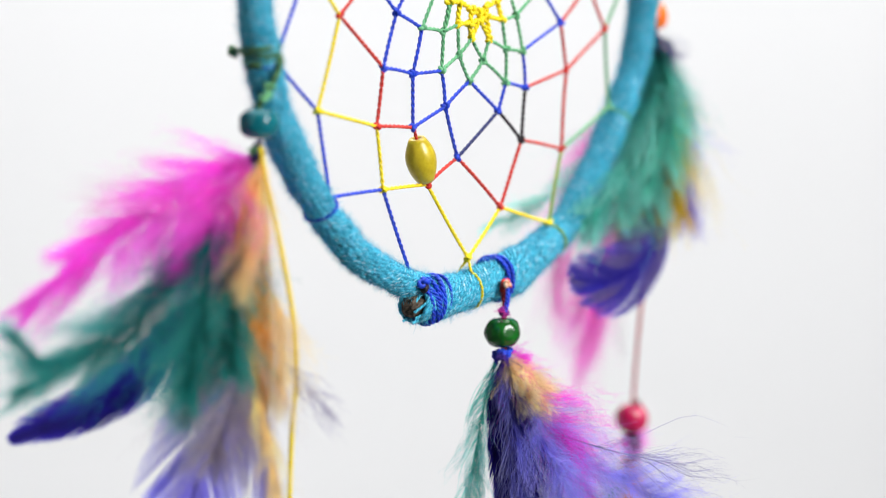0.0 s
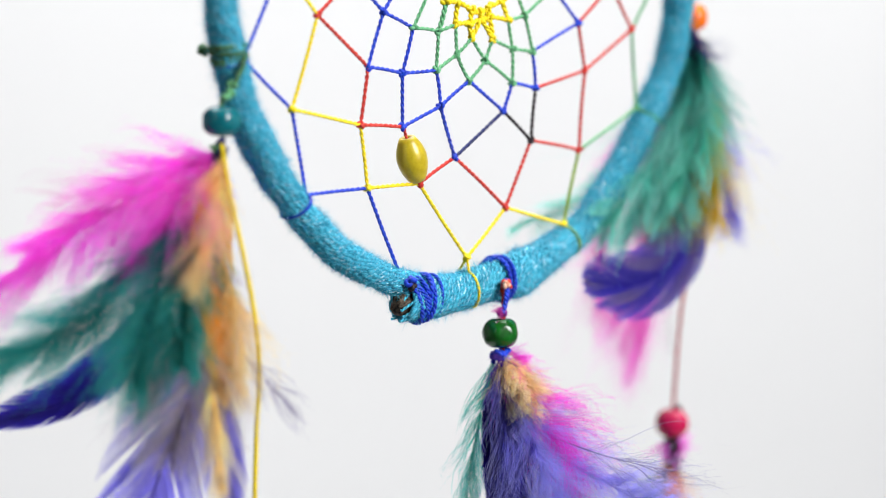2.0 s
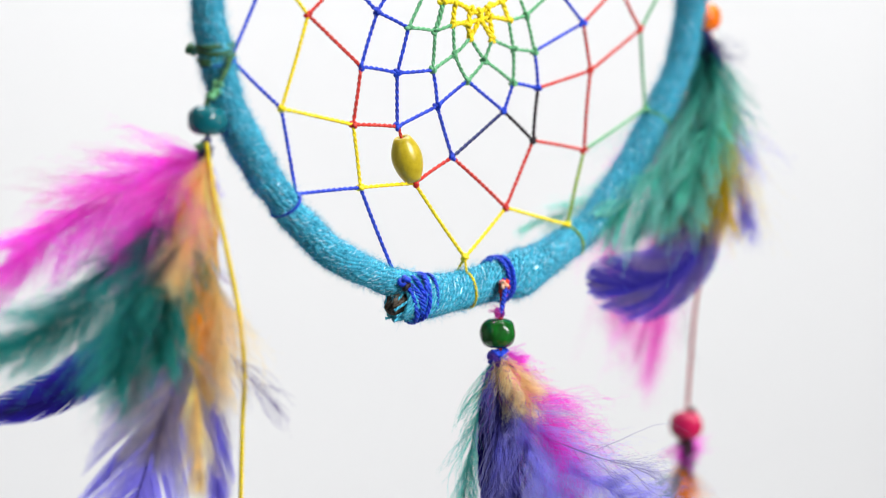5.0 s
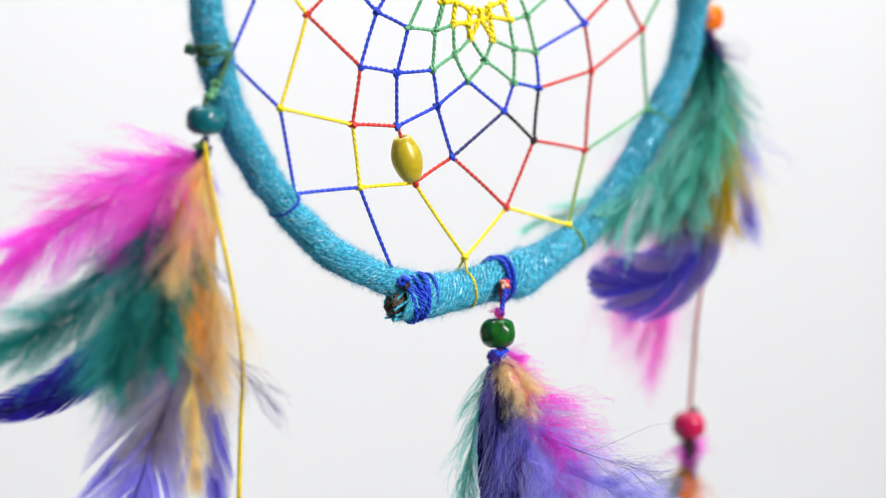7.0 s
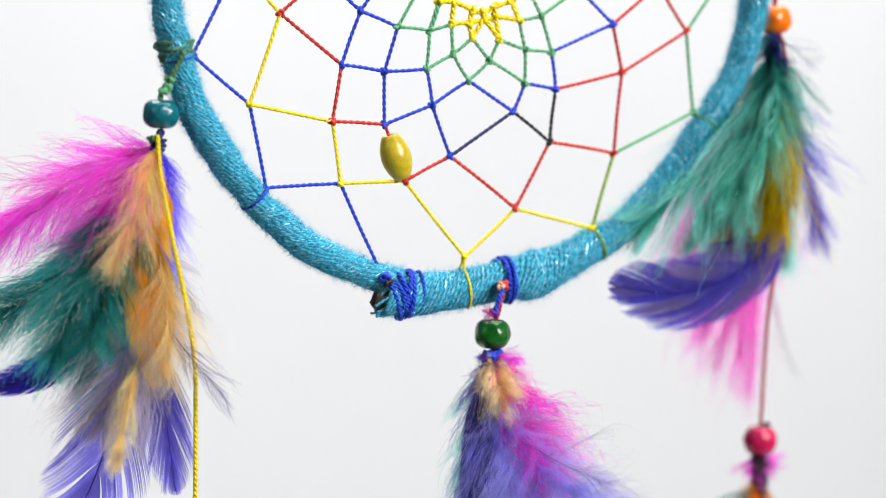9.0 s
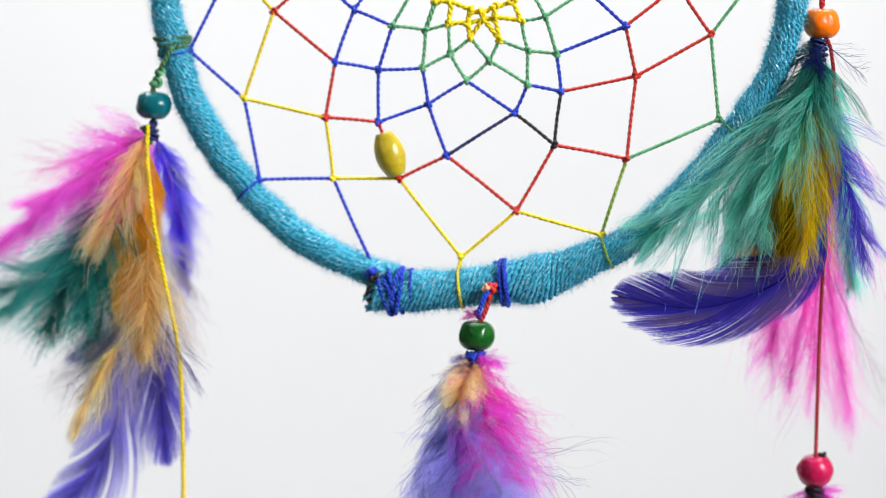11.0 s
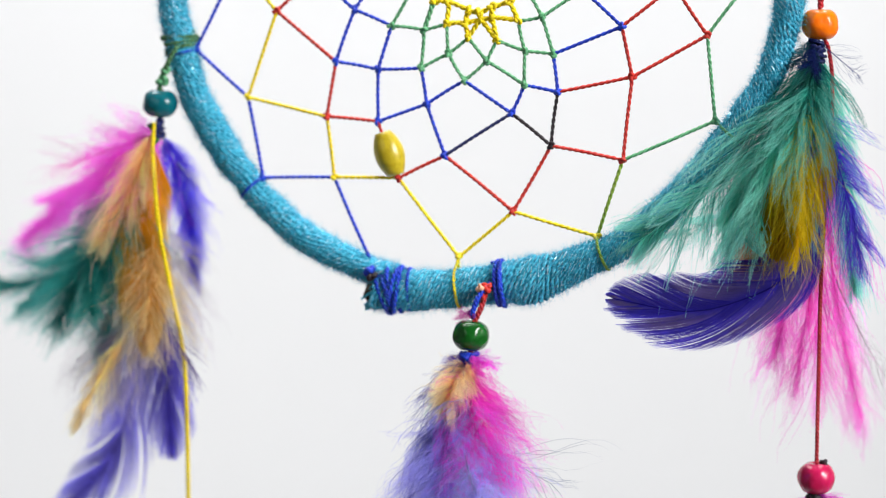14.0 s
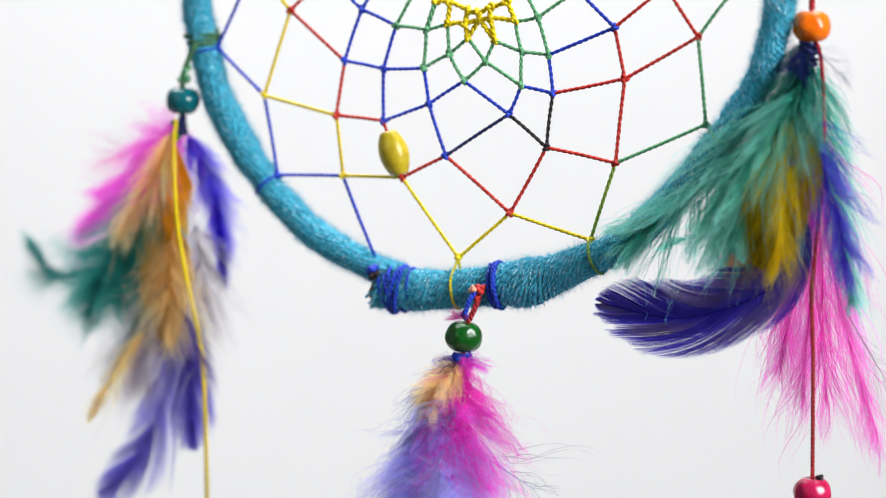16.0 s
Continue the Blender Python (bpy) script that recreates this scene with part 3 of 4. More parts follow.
        if style != "vane":
            # barbules: the finest fluff along each barb
            per = int((24 if style == "downy" else 5) * barbule)
            ub = r.uniform(0.04, 0.99, (m, per)) ** 0.85
            i = np.clip((ub * (S - 1)).astype(int), 0, S - 2)
            fr = (ub * (S - 1) - i)[..., None]
            rows = np.arange(m)[:, None]
            root = p[rows, i] * (1 - fr) + p[rows, i + 1] * fr
            out = unit(tang[rows, i] * r.uniform(0.7, 1.4, (m, per, 1)) + r.normal(0, 0.55, (m, per, 3)))
            ln = r.uniform(0.4, 2.2, (m, per, 1)) * (1.2 - 0.5 * ub[..., None])
            wd = unit(np.cross(out, r.normal(0, 1, (m, per, 3)))) * 0.024 * thick
            tri = np.stack([root - wd, root + wd, root + out * ln], 2).reshape(-1, 3)
            verts.append(tri * MM)
            faces += (np.arange(m * per * 3).reshape(-1, 3) + base).tolist()
            cols.append(np.repeat(c[rows, i], 3, axis=1).reshape(-1, 3))
            base += len(tri)
    ob = mesh_of("feather", np.vstack(verts), faces, FEATHER, parent, dye=np.clip(np.vstack(cols), 0, 0.98))
    return tagged(ob, label)


MAGENTA, PINK = (0.98, 0.15, 0.84), (0.98, 0.07, 0.68)
TEAL, TEAL_DARK = (0.065, 0.55, 0.45), (0.008, 0.22, 0.18)
ORANGE, PEACH, OCHRE = (0.62, 0.27, 0.05), (0.96, 0.58, 0.24), (0.50, 0.32, 0.02)
VIOLET, LAVENDER, NAVY = (0.055, 0.035, 0.42), (0.42, 0.41, 0.92), (0.018, 0.012, 0.16)
SEA, SEA_TIP = (0.007, 0.23, 0.21), (0.09, 0.55, 0.50)
MAUVE = (0.60, 0.54, 0.60)


# ---- the pendant under the teal bead ----
def left_pendant():
    cord = mesh_of("pendant_cord", *twisted([(-75.4, -2.6, 47), (-75.2, -4.5, 38), (-73, -7, 22), (-70.3, -7.5, 8), (-68, -6, -6), (-67.4, -4, -20), (-67.6, -2.5, -60), (-67.8, -2, -110)], 1.25, 2.6),
                   CORD["yellow"], catcher)
    tagged(cord, "yellow twisted cord with teal bead, knots and feathers, tied to the hoop")
    c, t, r = hoop_at(-71, 67)
    mesh_of("tie", *join([coil(c + t * 0.4, t, r + 0.45, 3.6, 1.25, 0.62, 0.25), coil(c - t * 0.8, t, r + 0.75, 2.2, 1.1, 0.5, 0.4)]), CORD["moss"], cord)
    mesh_of("knot", *join([knot_mesh(np.array([-71.8, 8.6, 67.2]), 1.5, 16), twisted([(-71, 4.5, 67), (-71.6, 6.5, 67.4), (-71.8, 9.4, 67.2)], 1.4, 2.2)]), CORD["moss"], cord)
    mesh_of("tie", *twisted([(-69, -3.4, 66), (-71.5, -3.6, 61.5), (-73, -2.6, 58.5), (-74.2, -1.4, 56), (-74.2, -1.2, 50)], 1.5, 2.4), CORD["moss"], cord)
    mesh_of("knot", *join([knot_mesh(np.array([-73.2, -2.2, 57.6]), 1.7, 11), knot_mesh(np.array([-72.2, -2.8, 60]), 1.3, 12)]), CORD["green"], cord)
    round_bead(cord, (-74.2, -1.2, 51.8), 4.35, 3.3, TEAL_BEAD, "glossy dark teal painted wooden bead", 1, (0.06, 0, 0))
    mesh_of("knot", *join([knot_mesh(np.array([-74.6, -1.2, 46.8]), 1.5, 13), coil((-74.8, -1.2, 44.6), (0.1, 0, 1), 1.3, 3, 0.9, 0.55, 0.2)]), CORD["navy"], cord)
    mesh_of("knot", *join([knot_mesh(np.array([-76.6, -1.6, 46.0]), 1.1, 14), knot_mesh(np.array([-75.4, -2.2, 42.6]), 1.1, 15)]), CORD["moss"], cord)
    F = lambda label, pts, nrm, width, dye, **k: feather(cord, label, pts, nrm, width, dye, **k)
    F("fluffy magenta feather", [(-75.5, -1, 44.5), (-88, 6, 37), (-103, 15, 27), (-121, 24, 14)], (-0.45, -0.8, 0.4), 15, MAGENTA, barbs=200, seed=1, lock=0.65, angle=(42, 14), droop=0.22)
    F("fluffy magenta feather", [(-75.5, 0, 44.5), (-83, 2, 35), (-92, 5, 21)], (-0.3, -0.8, 0.5), 14, MAGENTA, tip=(0.99, 0.26, 0.88), barbs=220, seed=2, lock=0.9, curl=2.6, spread=0.8, droop=0.28)
    F("fluffy magenta feather", [(-75.5, 0, 44.5), (-86, 6, 40), (-98, 13, 32), (-112, 20, 24)], (-0.4, -0.8, 0.4), 14, MAGENTA, barbs=150, seed=18, lock=0.65, angle=(44, 16), droop=0.12)
    F("curled dark teal feather", [(-78, 1, 36), (-86, 3, 24), (-103, 8, 9), (-122, 14, 3), (-131, 16, 10)], (-0.3, -0.85, 0.4), 14, SEA, tip=SEA_TIP, barbs=210, seed=3, lock=0.65, quill=0.09, start=0.2, angle=(38, 12))
    F("curled dark teal feather", [(-78, 1, 36), (-86, 0, 24), (-95, -2, 10), (-101, -4, -4)], (-0.2, -0.95, 0.2), 13, SEA, tip=SEA_TIP, barbs=210, seed=4, lock=0.65, quill=0.09, start=0.2)
    F("dark teal feather", [(-77, 1, 42), (-90, 8, 22), (-106, 16, 6), (-122, 24, -4)], (-0.4, -0.8, 0.4), 13, SEA, tip=SEA_TIP, barbs=210, seed=17, lock=0.65, quill=0.09, start=0.2, angle=(36, 12))
    F("dark teal feather", [(-76, 0, 43), (-82, 2, 22), (-88, 3, 4), (-92, 4, -10)], (-0.3, -0.95, 0), 14, SEA, tip=SEA_TIP, barbs=210, seed=20, lock=0.65, quill=0.09, start=0.2, curl=1.6)
    F("bushy dark teal feather", [(-77.5, 0, 35), (-84, -3, 22), (-88.5, -6, 11), (-91, -8, 0)], (-0.6, -0.75, 0.2), 12, SEA, tip=SEA_TIP, barbs=190, seed=48, lock=1.0, curl=2.4, spread=0.8, start=0.2, quill=0.09, angle=(46, 18))
    F("soft peach feather", [(-76, -3, 44), (-79.5, -5.5, 34), (-84, -7.5, 26), (-88, -8, 18)], (0.25, -0.95, 0.1), 9.5, (0.98, 0.71, 0.37), tip=(0.98, 0.86, 0.62), barbs=190, seed=5, angle=(34, 12), lock=0.45)
    F("broad orange feather fading to cream", [(-75.5, -2, 44), (-78.5, -4, 28), (-78.5, -5, 12), (-77, -5, -10)], (0.25, -0.95, 0), 15, (0.88, 0.44, 0.015), tip=(0.95, 0.66, 0.18), style="vane", barbs=150, seed=6, angle=(34, 14), start=0.06, thick=1.1, split=1.8)
    F("downy cream feather", [(-75.5, -4, 19), (-75, -8, 7), (-75.5, -8, -7)], (0.25, -0.95, 0), 14, (0.95, 0.74, 0.36), tip=(0.95, 0.85, 0.62), barbs=120, seed=7, start=0.1, curl=2.6, angle=(46, 20), lock=0.7, thick=0.75)
    F("narrow orange feather", [(-78, -3, 12), (-81, -5, -3), (-85, -12, -12), (-90, -20, -26)], (-0.2, -0.9, 0.3), 9, (0.95, 0.74, 0.34), tip=(0.95, 0.86, 0.66), barbs=64, seed=8, start=0.42, angle=(26, 8), spread=0.2)
    F("fluffy violet feather", [(-74, 1, 43), (-71, 7, 30), (-70.5, 10, 20), (-70, 11, 8)], (0.3, -0.95, 0), 8, (0.13, 0.06, 0.92), tip=(0.34, 0.29, 0.95), barbs=230, seed=9, angle=(34, 12), lock=0.3)
    F("pale mauve downy feather", [(-74, 2, 26), (-72, 4, 5), (-74, 3, -18)], (0.1, -1, 0), 13, MAUVE, tip=(0.58, 0.53, 0.60), barbs=130, seed=10, start=0.15)
    F("pale mauve downy feather", [(-77, -1, 14), (-83, -2, -3), (-89, -1, -20)], (-0.45, -0.9, 0), 17, MAUVE, tip=(0.64, 0.59, 0.62), barbs=190, seed=11, start=0.1)
    F("long lavender feather with a dark quill", [(-77, 1, 14), (-81, 4, -6), (-86, 7, -26), (-93, 7.5, -42), (-105, 7, -54)], (-0.5, -0.86, 0), 25, (0.20, 0.17, 0.66), tip=(0.44, 0.42, 0.89), style="vane", barbs=190, seed=12, start=0.2, angle=(36, 14), thick=0.62, split=2.6, quill=0.34)
    F("long lavender feather with a dark quill", [(-75, 0, 8), (-74, 0, -15), (-72, -2, -37)], (0.2, -0.95, 0), 19, (0.13, 0.10, 0.56), tip=(0.34, 0.31, 0.78), style="vane", barbs=110, seed=13, start=0.25, angle=(25, 10), thick=0.5, split=3)
    F("curved deep blue feather", [(-79, 2, 28), (-85, 14, 4), (-94, 28, -11), (-108, 42, -18)], (-0.6, -0.55, 0.6), 17, VIOLET, tip=(0.06, 0.04, 0.52), style="vane", barbs=120, seed=14, start=0.2, angle=(28, 10), lower=0.8, thick=0.75, split=1.8)
    F("wispy grey-violet feather", [(-75, -4, 4), (-70, -8, -4), (-63, -11, -13)], (0, -1, 0.2), 10, (0.16, 0.12, 0.34), style="wisp", barbs=26, seed=15, angle=(24, 8), start=0.3)
    F("wispy magenta down", [(-76, -1, 43), (-90, 8, 40), (-106, 18, 34)], (-0.4, -0.8, 0.4), 16, (0.66, 0.10, 0.44), style="wisp", barbs=40, seed=16, angle=(40, 20), droop=-0.1)


# ---- the pendant under the green bead ----
def middle_pendant():
    cord = mesh_of("pendant_cord", *twisted([(9.6, -4.6, 8.5), (8.6, -6.4, 4), (7.0, -7.4, 0), (6.2, -7.6, -3), (6.6, -8.5, -10), (8.4, -9.2, -16)], 1.5, 2.2), CORD["crimson"], catcher)
    tagged(cord, "red and blue cord with a green bead and a feather bunch, looped round the hoop")
    c, t, r = hoop_at(12, 9.2)
    mesh_of("tie", *join([coil(c, t, r + 0.5, 2.3, 1.2, 0.62, 0.2), coil(c + t * 0.6, t, r + 0.9, 1.3, 1.0, 0.5, 0.3)]), CORD["blue"], cord)
    mesh_of("knot", *join([knot_mesh(np.array([9.8, -6.0, 8.6]), 1.5, 21), knot_mesh(np.array([8.9, -6.4, 6.6]), 1.2, 22)]), CORD["red"], cord)
    mesh_of("tie", *twisted([(10.5, -5.0, 9.5), (8.4, -7.6, 7), (7.2, -8.2, 4), (6.5, -7.8, 1.5)], 1.4, 2.0), CORD["blue"], cord)
    mesh_of("knot", *knot_mesh(np.array([6.6, -7.6, 2.0]), 1.3, 23), CORD["purple"], cord)
    tagged(mesh_of("melted_end", *knot_mesh(np.array([8.4, -7.4, 8.6]), 1.05, 27), MELTED, cord), "pale melted cord end")
    round_bead(cord, (6.2, -7.6, -3.0), 4.45, 3.5, GREEN_BEAD, "glossy dark green dented wooden bead", 4, (0.05, 0.05, 0), 0.08,
               ((-0.45, -0.88, 0.12, 0.93), (0.72, -0.66, 0.2, 0.94), (-0.97, 0.1, 0.2, 0.93), (0.2, -0.70, 0.66, 0.95)))
    mesh_of("knot", *join([coil((6.0, -7.8, -8.6), (0, 0, 1), 1.9, 3, 1.0, 0.65, 0.3), knot_mesh(np.array([5.6, -8.8, -8.2]), 1.5, 24)]), CORD["blue"], cord)
    # the web thread's start, wound over the overlapping twig ends
    c, t, r = hoop_at(-15, 7.0)
    blue = mesh_of("tie", *join([coil(c - t * 0.9, t + np.array([0, 0, 0.40]), r + 0.5, 4.2, 1.1, 0.62, 0.35, 0.85), coil(c + t * 1.0, t + np.array([0, 0, -0.22]), r + 0.9, 2.6, 1.15, 0.62, 0.45, 0.85), coil(c + t * 4.6, t, r + 0.5, 1.4, 0.8, 0.45, 0.2, 0.85),
                                 knot_mesh(np.array([-20.0, -3.8, 11.6]), 1.6, 25)]), CORD["blue"], catcher)
    tagged(blue, "blue thread wound over the joint of the hoop")
    tagged(mesh_of("knot", *knot_mesh(np.array([-19.6, -3.9, 10.6]), 1.5, 26), CORD["black"], blue), "dark knotted thread end")
    F = lambda label, pts, nrm, width, dye, **k: feather(cord, label, pts, nrm, width, dye, **k)
    F("small peach feather", [(5.4, -8.6, -9.5), (4.6, -13.5, -12), (3.8, -18, -15.5), (3.0, -21, -19)], (0.1, -0.8, 0.6), 7.2, (0.98, 0.72, 0.34), tip=(0.98, 0.90, 0.70), barbs=230, seed=31, angle=(44, 22), droop=0.12, lock=0.9, curl=1.6, spread=0.7, thick=0.8, barbule=1.6)
    F("fluffy bright pink feather", [(6.6, -8, -9), (9.5, -12, -18), (12.5, -18.5, -26), (17, -22.5, -36)], (0.1, -0.9, 0.4), 14, PINK, tip=MAGENTA, barbs=300, seed=32, start=0.2, droop=0.12, angle=(52, 20), curl=2.6, spread=0.8, thick=0.58, barbule=1.7)
    F("fluffy bright pink feather", [(6.6, -9, -9), (9, -18, -20), (10, -26, -32), (10, -30, -46)], (0.1, -1, 0), 11, PINK, tip=MAGENTA, barbs=300, seed=33, angle=(50, 18), curl=2.6, spread=0.8, thick=0.58, barbule=1.7)
    F("fluffy lavender feather", [(5, -10, -10), (3, -20, -24), (3, -28, -36), (4, -36, -52)], (0.2, -0.9, 0.3), 16, LAVENDER, tip=(0.50, 0.49, 0.94), barbs=300, seed=34, start=0.28, curl=2.6, spread=0.8, thick=0.58, barbule=1.7)
    F("violet feather with loose barbs", [(5, -8, -9), (0, -15, -21), (-4, -20, -34), (-8, -26, -52)], (-0.3, -0.95, 0), 11, (0.11, 0.10, 0.46), tip=(0.32, 0.33, 0.78), barbs=150, seed=35, angle=(26, 10), barbule=0.6)
    F("violet feather with loose barbs", [(5, -9, -9), (3, -16, -24), (0.5, -22, -40), (-2, -28, -56)], (-0.2, -0.95, 0), 12, (0.04, 0.028, 0.30), tip=(0.12, 0.10, 0.48), barbs=160, seed=36, angle=(26, 10), barbule=0.6)
    F("dark teal feather", [(5.4, -6.5, -9), (2, -4, -26), (0, -3, -40), (-2, -2, -56)], (-0.7, -0.7, 0), 11, TEAL, tip=(0.24, 0.60, 0.62), barbs=130, seed=37, angle=(26, 10), barbule=0.6)
    F("navy blue feather", [(5.4, -8, -9), (1.2, -13.5, -30), (-1.5, -17, -58)], (-0.85, -0.5, 0), 13, NAVY, tip=(0.03, 0.02, 0.26), style="vane", barbs=110, seed=38, angle=(24, 10), start=0.02)
    F("navy blue feather", [(5.2, -8.5, -9), (-0.5, -15, -30), (-3.5, -20, -58)], (-0.75, -0.66, 0), 12, NAVY, tip=(0.03, 0.02, 0.24), style="vane", barbs=110, seed=45, angle=(22, 10), start=0.05)
    F("violet feather in loose pale locks", [(5, -9, -9), (0.5, -14.5, -18), (-1.5, -18.5, -30), (-1.5, -23, -46)], (-0.66, -0.75, 0), 11, (0.17, 0.15, 0.54), tip=(0.48, 0.49, 0.90), barbs=95, seed=46, angle=(22, 9), lock=1.4, thick=1.15, barbule=0.6, spread=0.4)
    F("violet feather in loose pale locks", [(5, -9, -9), (3.5, -17, -20), (3.5, -23, -32), (4.5, -29, -46)], (-0.66, -0.75, 0.2), 9, (0.17, 0.15, 0.54), tip=(0.48, 0.48, 0.90), barbs=80, seed=47, angle=(20, 9), lock=1.4, thick=1.1, barbule=0.6, spread=0.3)
    F("fluffy lavender feather", [(6, -10, -12), (10, -24, -30), (14, -36, -37), (18, -49, -42)], (0.6, -0.5, 0.6), 18, LAVENDER, tip=(0.58, 0.55, 0.94), barbs=300, seed=39, start=0.15, curl=2.6, spread=0.8, thick=0.58, barbule=1.7)
    F("wispy lavender feather", [(7, -20, -26), (12, -38, -30), (17, -54, -32)], (0.5, -0.5, 0.7), 19, (0.26, 0.24, 0.46), style="wisp", barbs=32, seed=40, angle=(48, 22), start=0.3, droop=-0.05)
    F("wispy grey feather", [(9, -12, -28), (19, -14, -33), (28, -16, -37)], (0.1, -0.9, 0.4), 17, (0.28, 0.30, 0.40), style="wisp", barbs=16, seed=41, angle=(40, 15), start=0.3)
    F("small pink down", [(6.6, -8.6, -7.5), (9.6, -11, -9)], (0, -0.6, 0.8), 5, MAGENTA, style="wisp", barbs=60, seed=42, barbule=3)
    F("small purple down", [(5.6, -8.6, -8), (3, -11, -10)], (0, -0.6, 0.8), 5, (0.12, 0.06, 0.4), style="wisp", barbs=60, seed=43, barbule=3)
    F("small pink down", [(7, -8, 1.5), (5, -9, 2.5)], (0, -0.6, 0.8), 3, (0.6, 0.06, 0.4), style="wisp", barbs=24, seed=44, barbule=2)


# ---- the pendant under the orange bead ----
def right_pendant():
    cord = mesh_of("pendant_cord", *twisted([(88, 3.9, 84), (88, 3.9, 72), (90.2, 3.4, 66), (91.2, 3.5, 56), (90.4, 7, 40), (89.4, 5, 20), (89.2, 3.5, 10), (88.8, 7, -6), (88.4, 9.6, -38), (88.3, 9.8, -50)], 1.1, 2.2), CORD["crimson"], catcher)
    tagged(cord, "crimson twisted cord with orange and raspberry beads and feathers")
    c, t, r = hoop_at(81.2, 86)
    mesh_of("tie", *coil(c, t, r + 0.5, 3.0, 1.2, 0.6, 0.3), CORD["crimson"], cord)
    mesh_of("tie", *twisted([(83.5, -3, 86), (86.5, -1, 85), (88, 3, 82), (88, 3.9, 76)], 1.6, 2.2), CORD["crimson"], cord)
    round_bead(cord, (88, 3.9, 72.2), 4.35, 3.5, ORANGE_BEAD, "glossy orange wooden bead", 7)
    mesh_of("knot", *join([coil((87.2, 4.0, 65.8), (0, 0, 1), 1.7, 5, 1.05, 0.62, 0.3), knot_mesh(np.array([86.6, 3.4, 62.8]), 1.5, 51)]), CORD["navy"], cord)
    mesh_of("knot", *knot_mesh(np.array([86.4, 2.9, 65]), 1.1, 52), CORD["lime"], cord)
    round_bead(cord, (88.4, 9.6, -37.8), 4.5, 3.7, BERRY_BEAD, "glossy raspberry-red wooden bead", 9)
    mesh_of("knot", *join([knot_mesh(np.array([90.2, 9.4, -34.2]), 1.3, 53), coil((88.3, 9.6, -47), (0, 0, 1), 1.6, 8, 1.3, 0.75, 0.4)]), CORD["black"], cord)
    F = lambda label, pts, nrm, width, dye, **k: feather(cord, label, pts, nrm, width, dye, **k)
    PALE = (0.42, 0.86, 0.78)
    F("long loose teal feather", [(87, 4, 64), (81, 1, 50), (69, -2, 37), (56, -3.5, 28), (47, -4, 21)], (0, -0.95, 0.3), 20, TEAL, tip=PALE, down=TEAL_DARK, barbs=190, seed=61, thick=1.45, angle=(34, 14), droop=0.34, spread=0.4, lock=1.5, barbule=1.2)
    F("long loose teal feather", [(87, 3, 64), (82, -2, 48), (76, -4, 35), (70, -5, 23)], (0, -0.98, 0.2), 19, TEAL, tip=PALE, down=TEAL_DARK, barbs=190, seed=62, thick=1.45, angle=(34, 14), droop=0.3, spread=0.4, lock=1.5, barbule=1.2)
    F("fluffy teal feather", [(87, 3, 64), (84, -4, 52), (78, -8, 42), (69, -9, 30)], (0.1, -0.9, 0.3), 14, TEAL, tip=PALE, down=TEAL_DARK, barbs=190, seed=63, thick=1.45, angle=(28, 10), droop=0.25, spread=0.3, barbule=1.2)
    F("short fluffy teal feather", [(87.5, 3, 64), (86.5, -1, 58), (84, -5, 51), (80, -7, 43)], (0.2, -0.8, 0.5), 11, TEAL, tip=PALE, down=TEAL_DARK, barbs=150, seed=85, thick=1.45, angle=(34, 14), lock=1.2, curl=2.0, spread=0.5, barbule=0.7)
    F("fluffy teal feather", [(88, 5, 64), (91.5, 7, 46), (94, 9, 28), (96.5, 12, 8)], (0.3, -0.95, 0), 11, TEAL, tip=PALE, barbs=150, seed=64, thick=1.45, angle=(30, 12), lock=0.4, curl=1.5, spread=0.3, barbule=0.7)
    F("long loose teal feather", [(87, 5, 64), (80, 11, 44), (66, 19, 26), (45, 27, 17)], (0, -1, 0.2), 9, TEAL, tip=PALE, barbs=70, seed=84, start=0.45, angle=(24, 10), spread=0.2, barbule=0.7)
    F("dark teal feather", [(87, 4, 64), (84, 2, 50), (78, 4, 34), (68, 6, 18)], (0, -1, 0), 19, TEAL_DARK, tip=TEAL, barbs=120, seed=81, thick=1.4, angle=(28, 10), spread=0.25, barbule=0.7)
    F("ochre yellow feather", [(86.5, 3, 62), (84.5, -3, 44), (82, -6, 30), (79, -5, 18)], (0, -1, 0), 20, (0.42, 0.27, 0.004), tip=(0.56, 0.36, 0.012), style="vane", barbs=120, seed=65, angle=(30, 10), start=0.12)
    F("ochre yellow feather", [(87, 1, 60), (85.6, -5, 48), (84.5, -8, 36), (84.5, -8, 20)], (0, -1, 0), 15, (0.80, 0.60, 0.012), barbs=110, seed=66, thick=1.3, angle=(26, 10), start=0.14, barbule=0.5)
    F("peach feather", [(86, 4, 50), (80, 3, 26), (70, 2, 10)], (0, -1, 0), 18, (0.74, 0.40, 0.18), tip=(0.80, 0.52, 0.34), style="vane", barbs=90, seed=67, start=0.3, angle=(30, 10))
    F("curved royal blue flight feather", [(88.5, 2, 46), (88, 0, 26), (81.5, -2, 13), (71, -3.5, 7), (58, -4, 4), (40.5, -4, 6.5)], (0.05, -0.97, 0.25), 24, (0.06, 0.042, 0.53), tip=(0.10, 0.08, 0.60), down=(0.07, 0.05, 0.58), mottle=(0.25, 0.19, 0.34), style="vane", barbs=420, seed=68, start=0.22, angle=(24, 12), lower=1.0, shape=1.0, quill=0.30, thick=0.86, split=0.5)
    ROSE, ROSE_TIP = (0.92, 0.10, 0.66), (0.94, 0.38, 0.80)
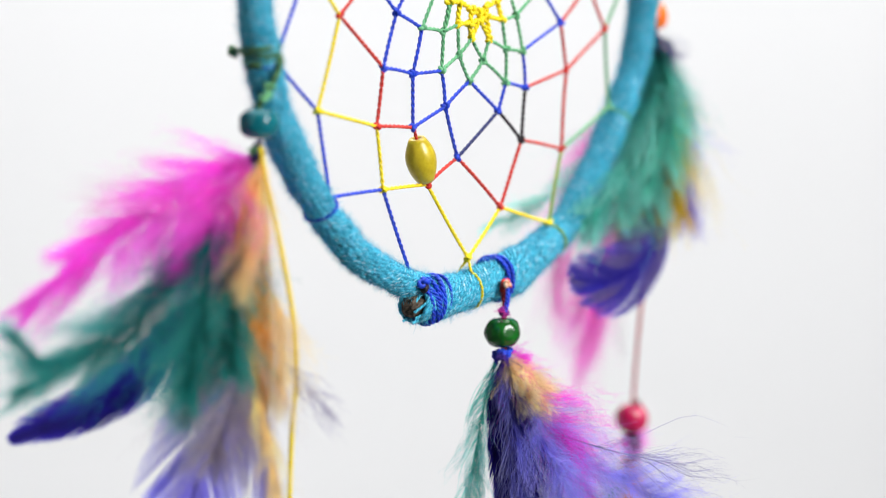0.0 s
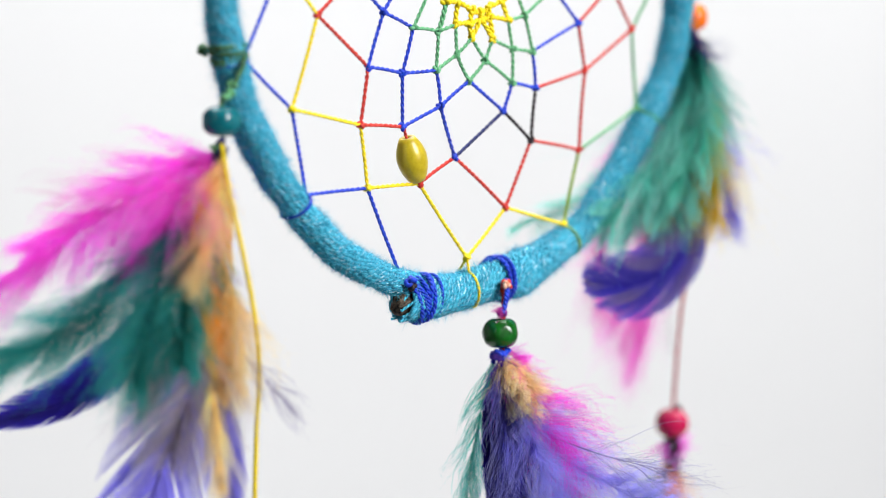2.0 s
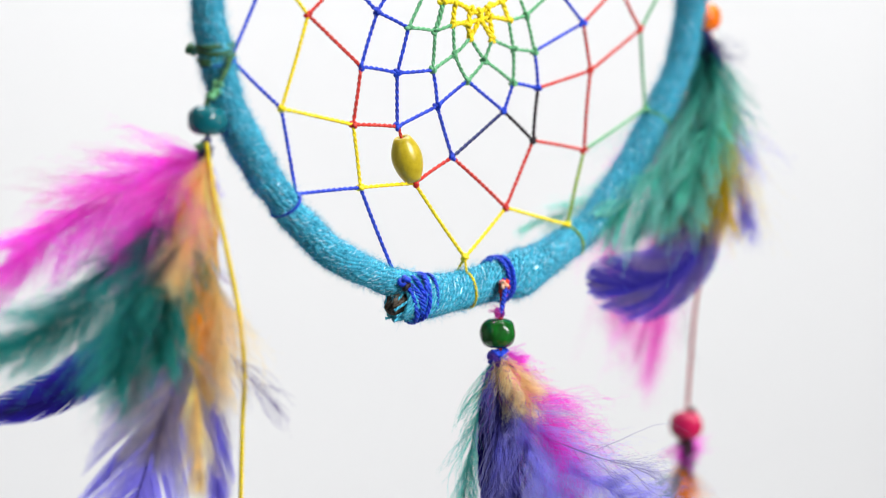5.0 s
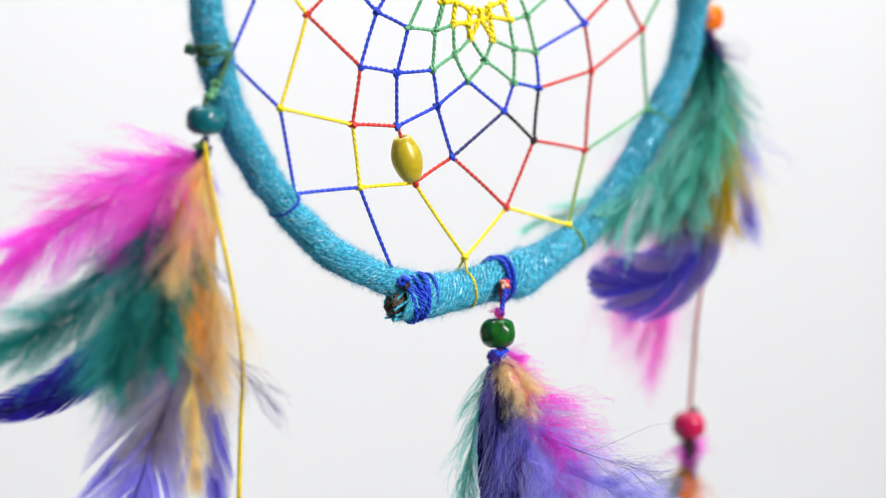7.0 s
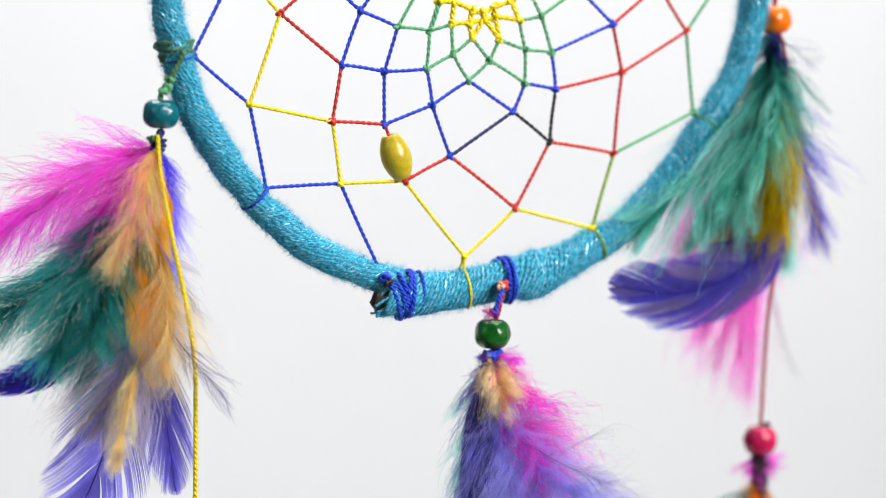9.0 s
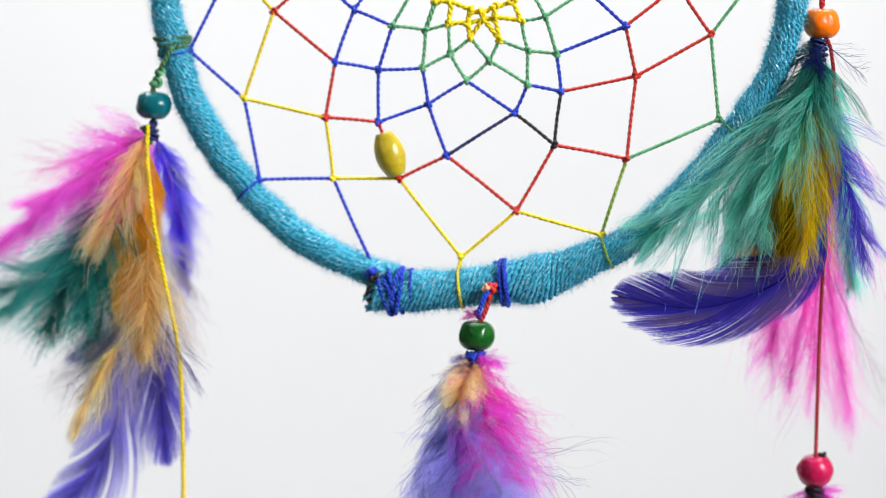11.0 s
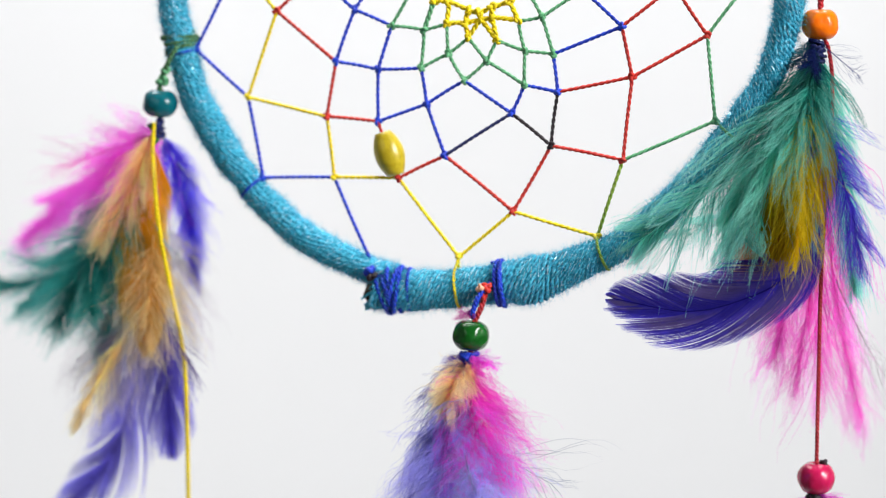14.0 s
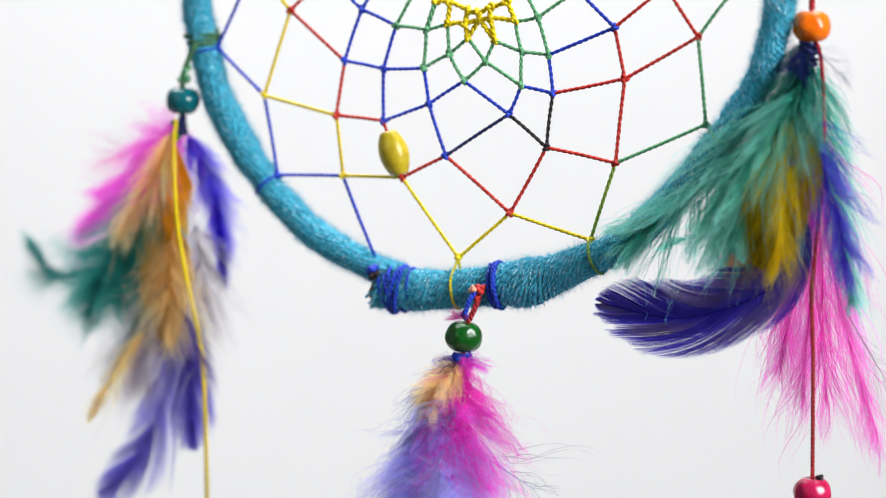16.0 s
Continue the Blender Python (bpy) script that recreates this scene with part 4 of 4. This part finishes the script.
    for k, (pts, wide, many) in enumerate((
            ([(88, 6, 52), (90, 14, 22), (93, 24, -4), (98, 33, -27)], 26, 90), ([(88, 6, 50), (84, 12, 22), (80, 17, 4), (77, 20, -10)], 24, 80),
            ([(87, 6, 52), (77, 17, 36), (74, 23, 14), (78, 28, -6)], 22, 80), ([(87, 6, 50), (74, 10, 32), (67, 13, 18), (64, 15, 4)], 14, 32),
            ([(88, 6, 50), (89, 12, 20), (88, 18, 0), (88, 22, -16)], 26, 90), ([(88, 6, 40), (86, 13, 10), (84, 18, -6), (82, 22, -18)], 20, 50))):
        F("loose magenta feather", pts, (0.05 * k, -1, 0), wide, ROSE, tip=ROSE_TIP, barbs=many, seed=100 + k, angle=(13, 6), spread=0.16, lock=0.9, barbule=0.5, droop=0.08, thick=1.2)
    F("fluffy violet feather", [(88, 2, 52), (92.5, -1, 41), (96, -1, 30), (98.5, -2, 18)], (0.2, -0.95, 0), 13, (0.08, 0.05, 0.64), tip=(0.18, 0.14, 0.76), barbs=120, seed=73, angle=(32, 12), barbule=0.7)
    F("wispy navy down", [(88, 3, 68), (93, 1, 64), (98, 0, 60)], (0, -1, 0.2), 6, (0.03, 0.05, 0.20), style="wisp", barbs=13, seed=74, angle=(45, 15), barbule=0.5)
    F("wispy navy down", [(87, 3, 68), (83, 1, 63)], (0, -1, 0.2), 6, (0.03, 0.12, 0.16), style="wisp", barbs=110, seed=75, angle=(60, 20), barbule=2)
    F("wispy navy down", [(87, 3, 67), (87, -2, 62)], (1, 0, 0.2), 6, (0.02, 0.04, 0.20), style="wisp", barbs=110, seed=83, angle=(60, 20), barbule=2)
    F("wispy pale grey down", [(92, 14, 10), (100, 22, -8), (108, 28, -22)], (0.2, -0.95, 0), 12, (0.46, 0.44, 0.46), style="wisp", barbs=30, seed=76, angle=(30, 10))
    F("orange feather", [(88.2, 9.8, -47), (87, 9, -58), (86, 9, -76)], (0.2, -0.95, 0), 11, (0.88, 0.32, 0.01), barbs=240, seed=77, angle=(36, 12), thick=1.3)
    F("dark teal feather", [(88.2, 9.8, -49), (82, 11, -60), (78, 12, -76)], (0.2, -0.95, 0), 9, TEAL_DARK, barbs=100, seed=78, angle=(32, 12))
    F("small pink down", [(88.2, 9.8, -42), (86, 9, -45)], (0, -0.8, 0.5), 5, MAGENTA, style="wisp", barbs=60, seed=79, barbule=3)
    F("small pink down", [(88.4, 9.8, -42), (91, 9, -44)], (0, -0.8, 0.5), 5, MAGENTA, style="wisp", barbs=60, seed=80, barbule=3)


left_pendant()
middle_pendant()
right_pendant()

# the cord by which it hangs from the ceiling
ROOT_Z = EYE_Z - 0.0880
top = (2.70 - ROOT_Z) * 1000
hang = mesh_of("hanging_cord", *tube(spline([(8, 0, 156), (5, 0, 400), (3, 0, top)], 30), 0.6, 8), CORD["blue"], catcher)
tagged(hang, "thin blue cord from which the hoop hangs")


def motions():
    """The hoop turns slowly on its cord."""
    rows = []
    for t, a, x, y in (
            (0, 51.80, 4.70, -2.36), (0.5, 49.17, 4.43, -2.06), (1, 46.85, 4.49, -1.88), (1.5, 44.70, 4.19, -1.77), (2, 43.13, 4.28, -1.73),
            (2.5, 41.94, 4.17, -1.76), (3, 41.18, 4.15, -1.83), (3.5, 40.64, 4.15, -1.88), (4, 39.62, 3.86, -1.65), (5.2, 39.65, 3.75, -1.55),
            (6.5, 39.93, 3.61, -1.45), (7, 39.03, 3.79, -1.19), (7.5, 36.23, 3.63, -0.92), (8, 31.91, 3.62, -0.49), (8.5, 26.62, 3.33, -0.04),
            (9, 20.50, 3.55, 0.52), (9.7, 10.60, 3.20, 0.80), (10.5, -1.00, 2.90, 1.00), (11.5, -9.90, 2.61, 1.09), (12, -10.90, 2.33, 1.51),
            (12.5, -11.10, 2.74, 1.88), (13, -11.24, 2.39, 1.67), (13.5, -11.44, 2.68, 1.56), (14, -12.73, 2.32, 1.44), (14.5, -14.13, 2.42, 1.32),
            (15, -16.83, 2.33, 1.09), (15.5, -20.26, 2.19, 0.72), (16, -23.86, 2.41, 0.04)):
        rows.append((t, pose(x * MM, y * MM, ROOT_Z, 0, 0, a)))
    walk(catcher, rows)


motions()
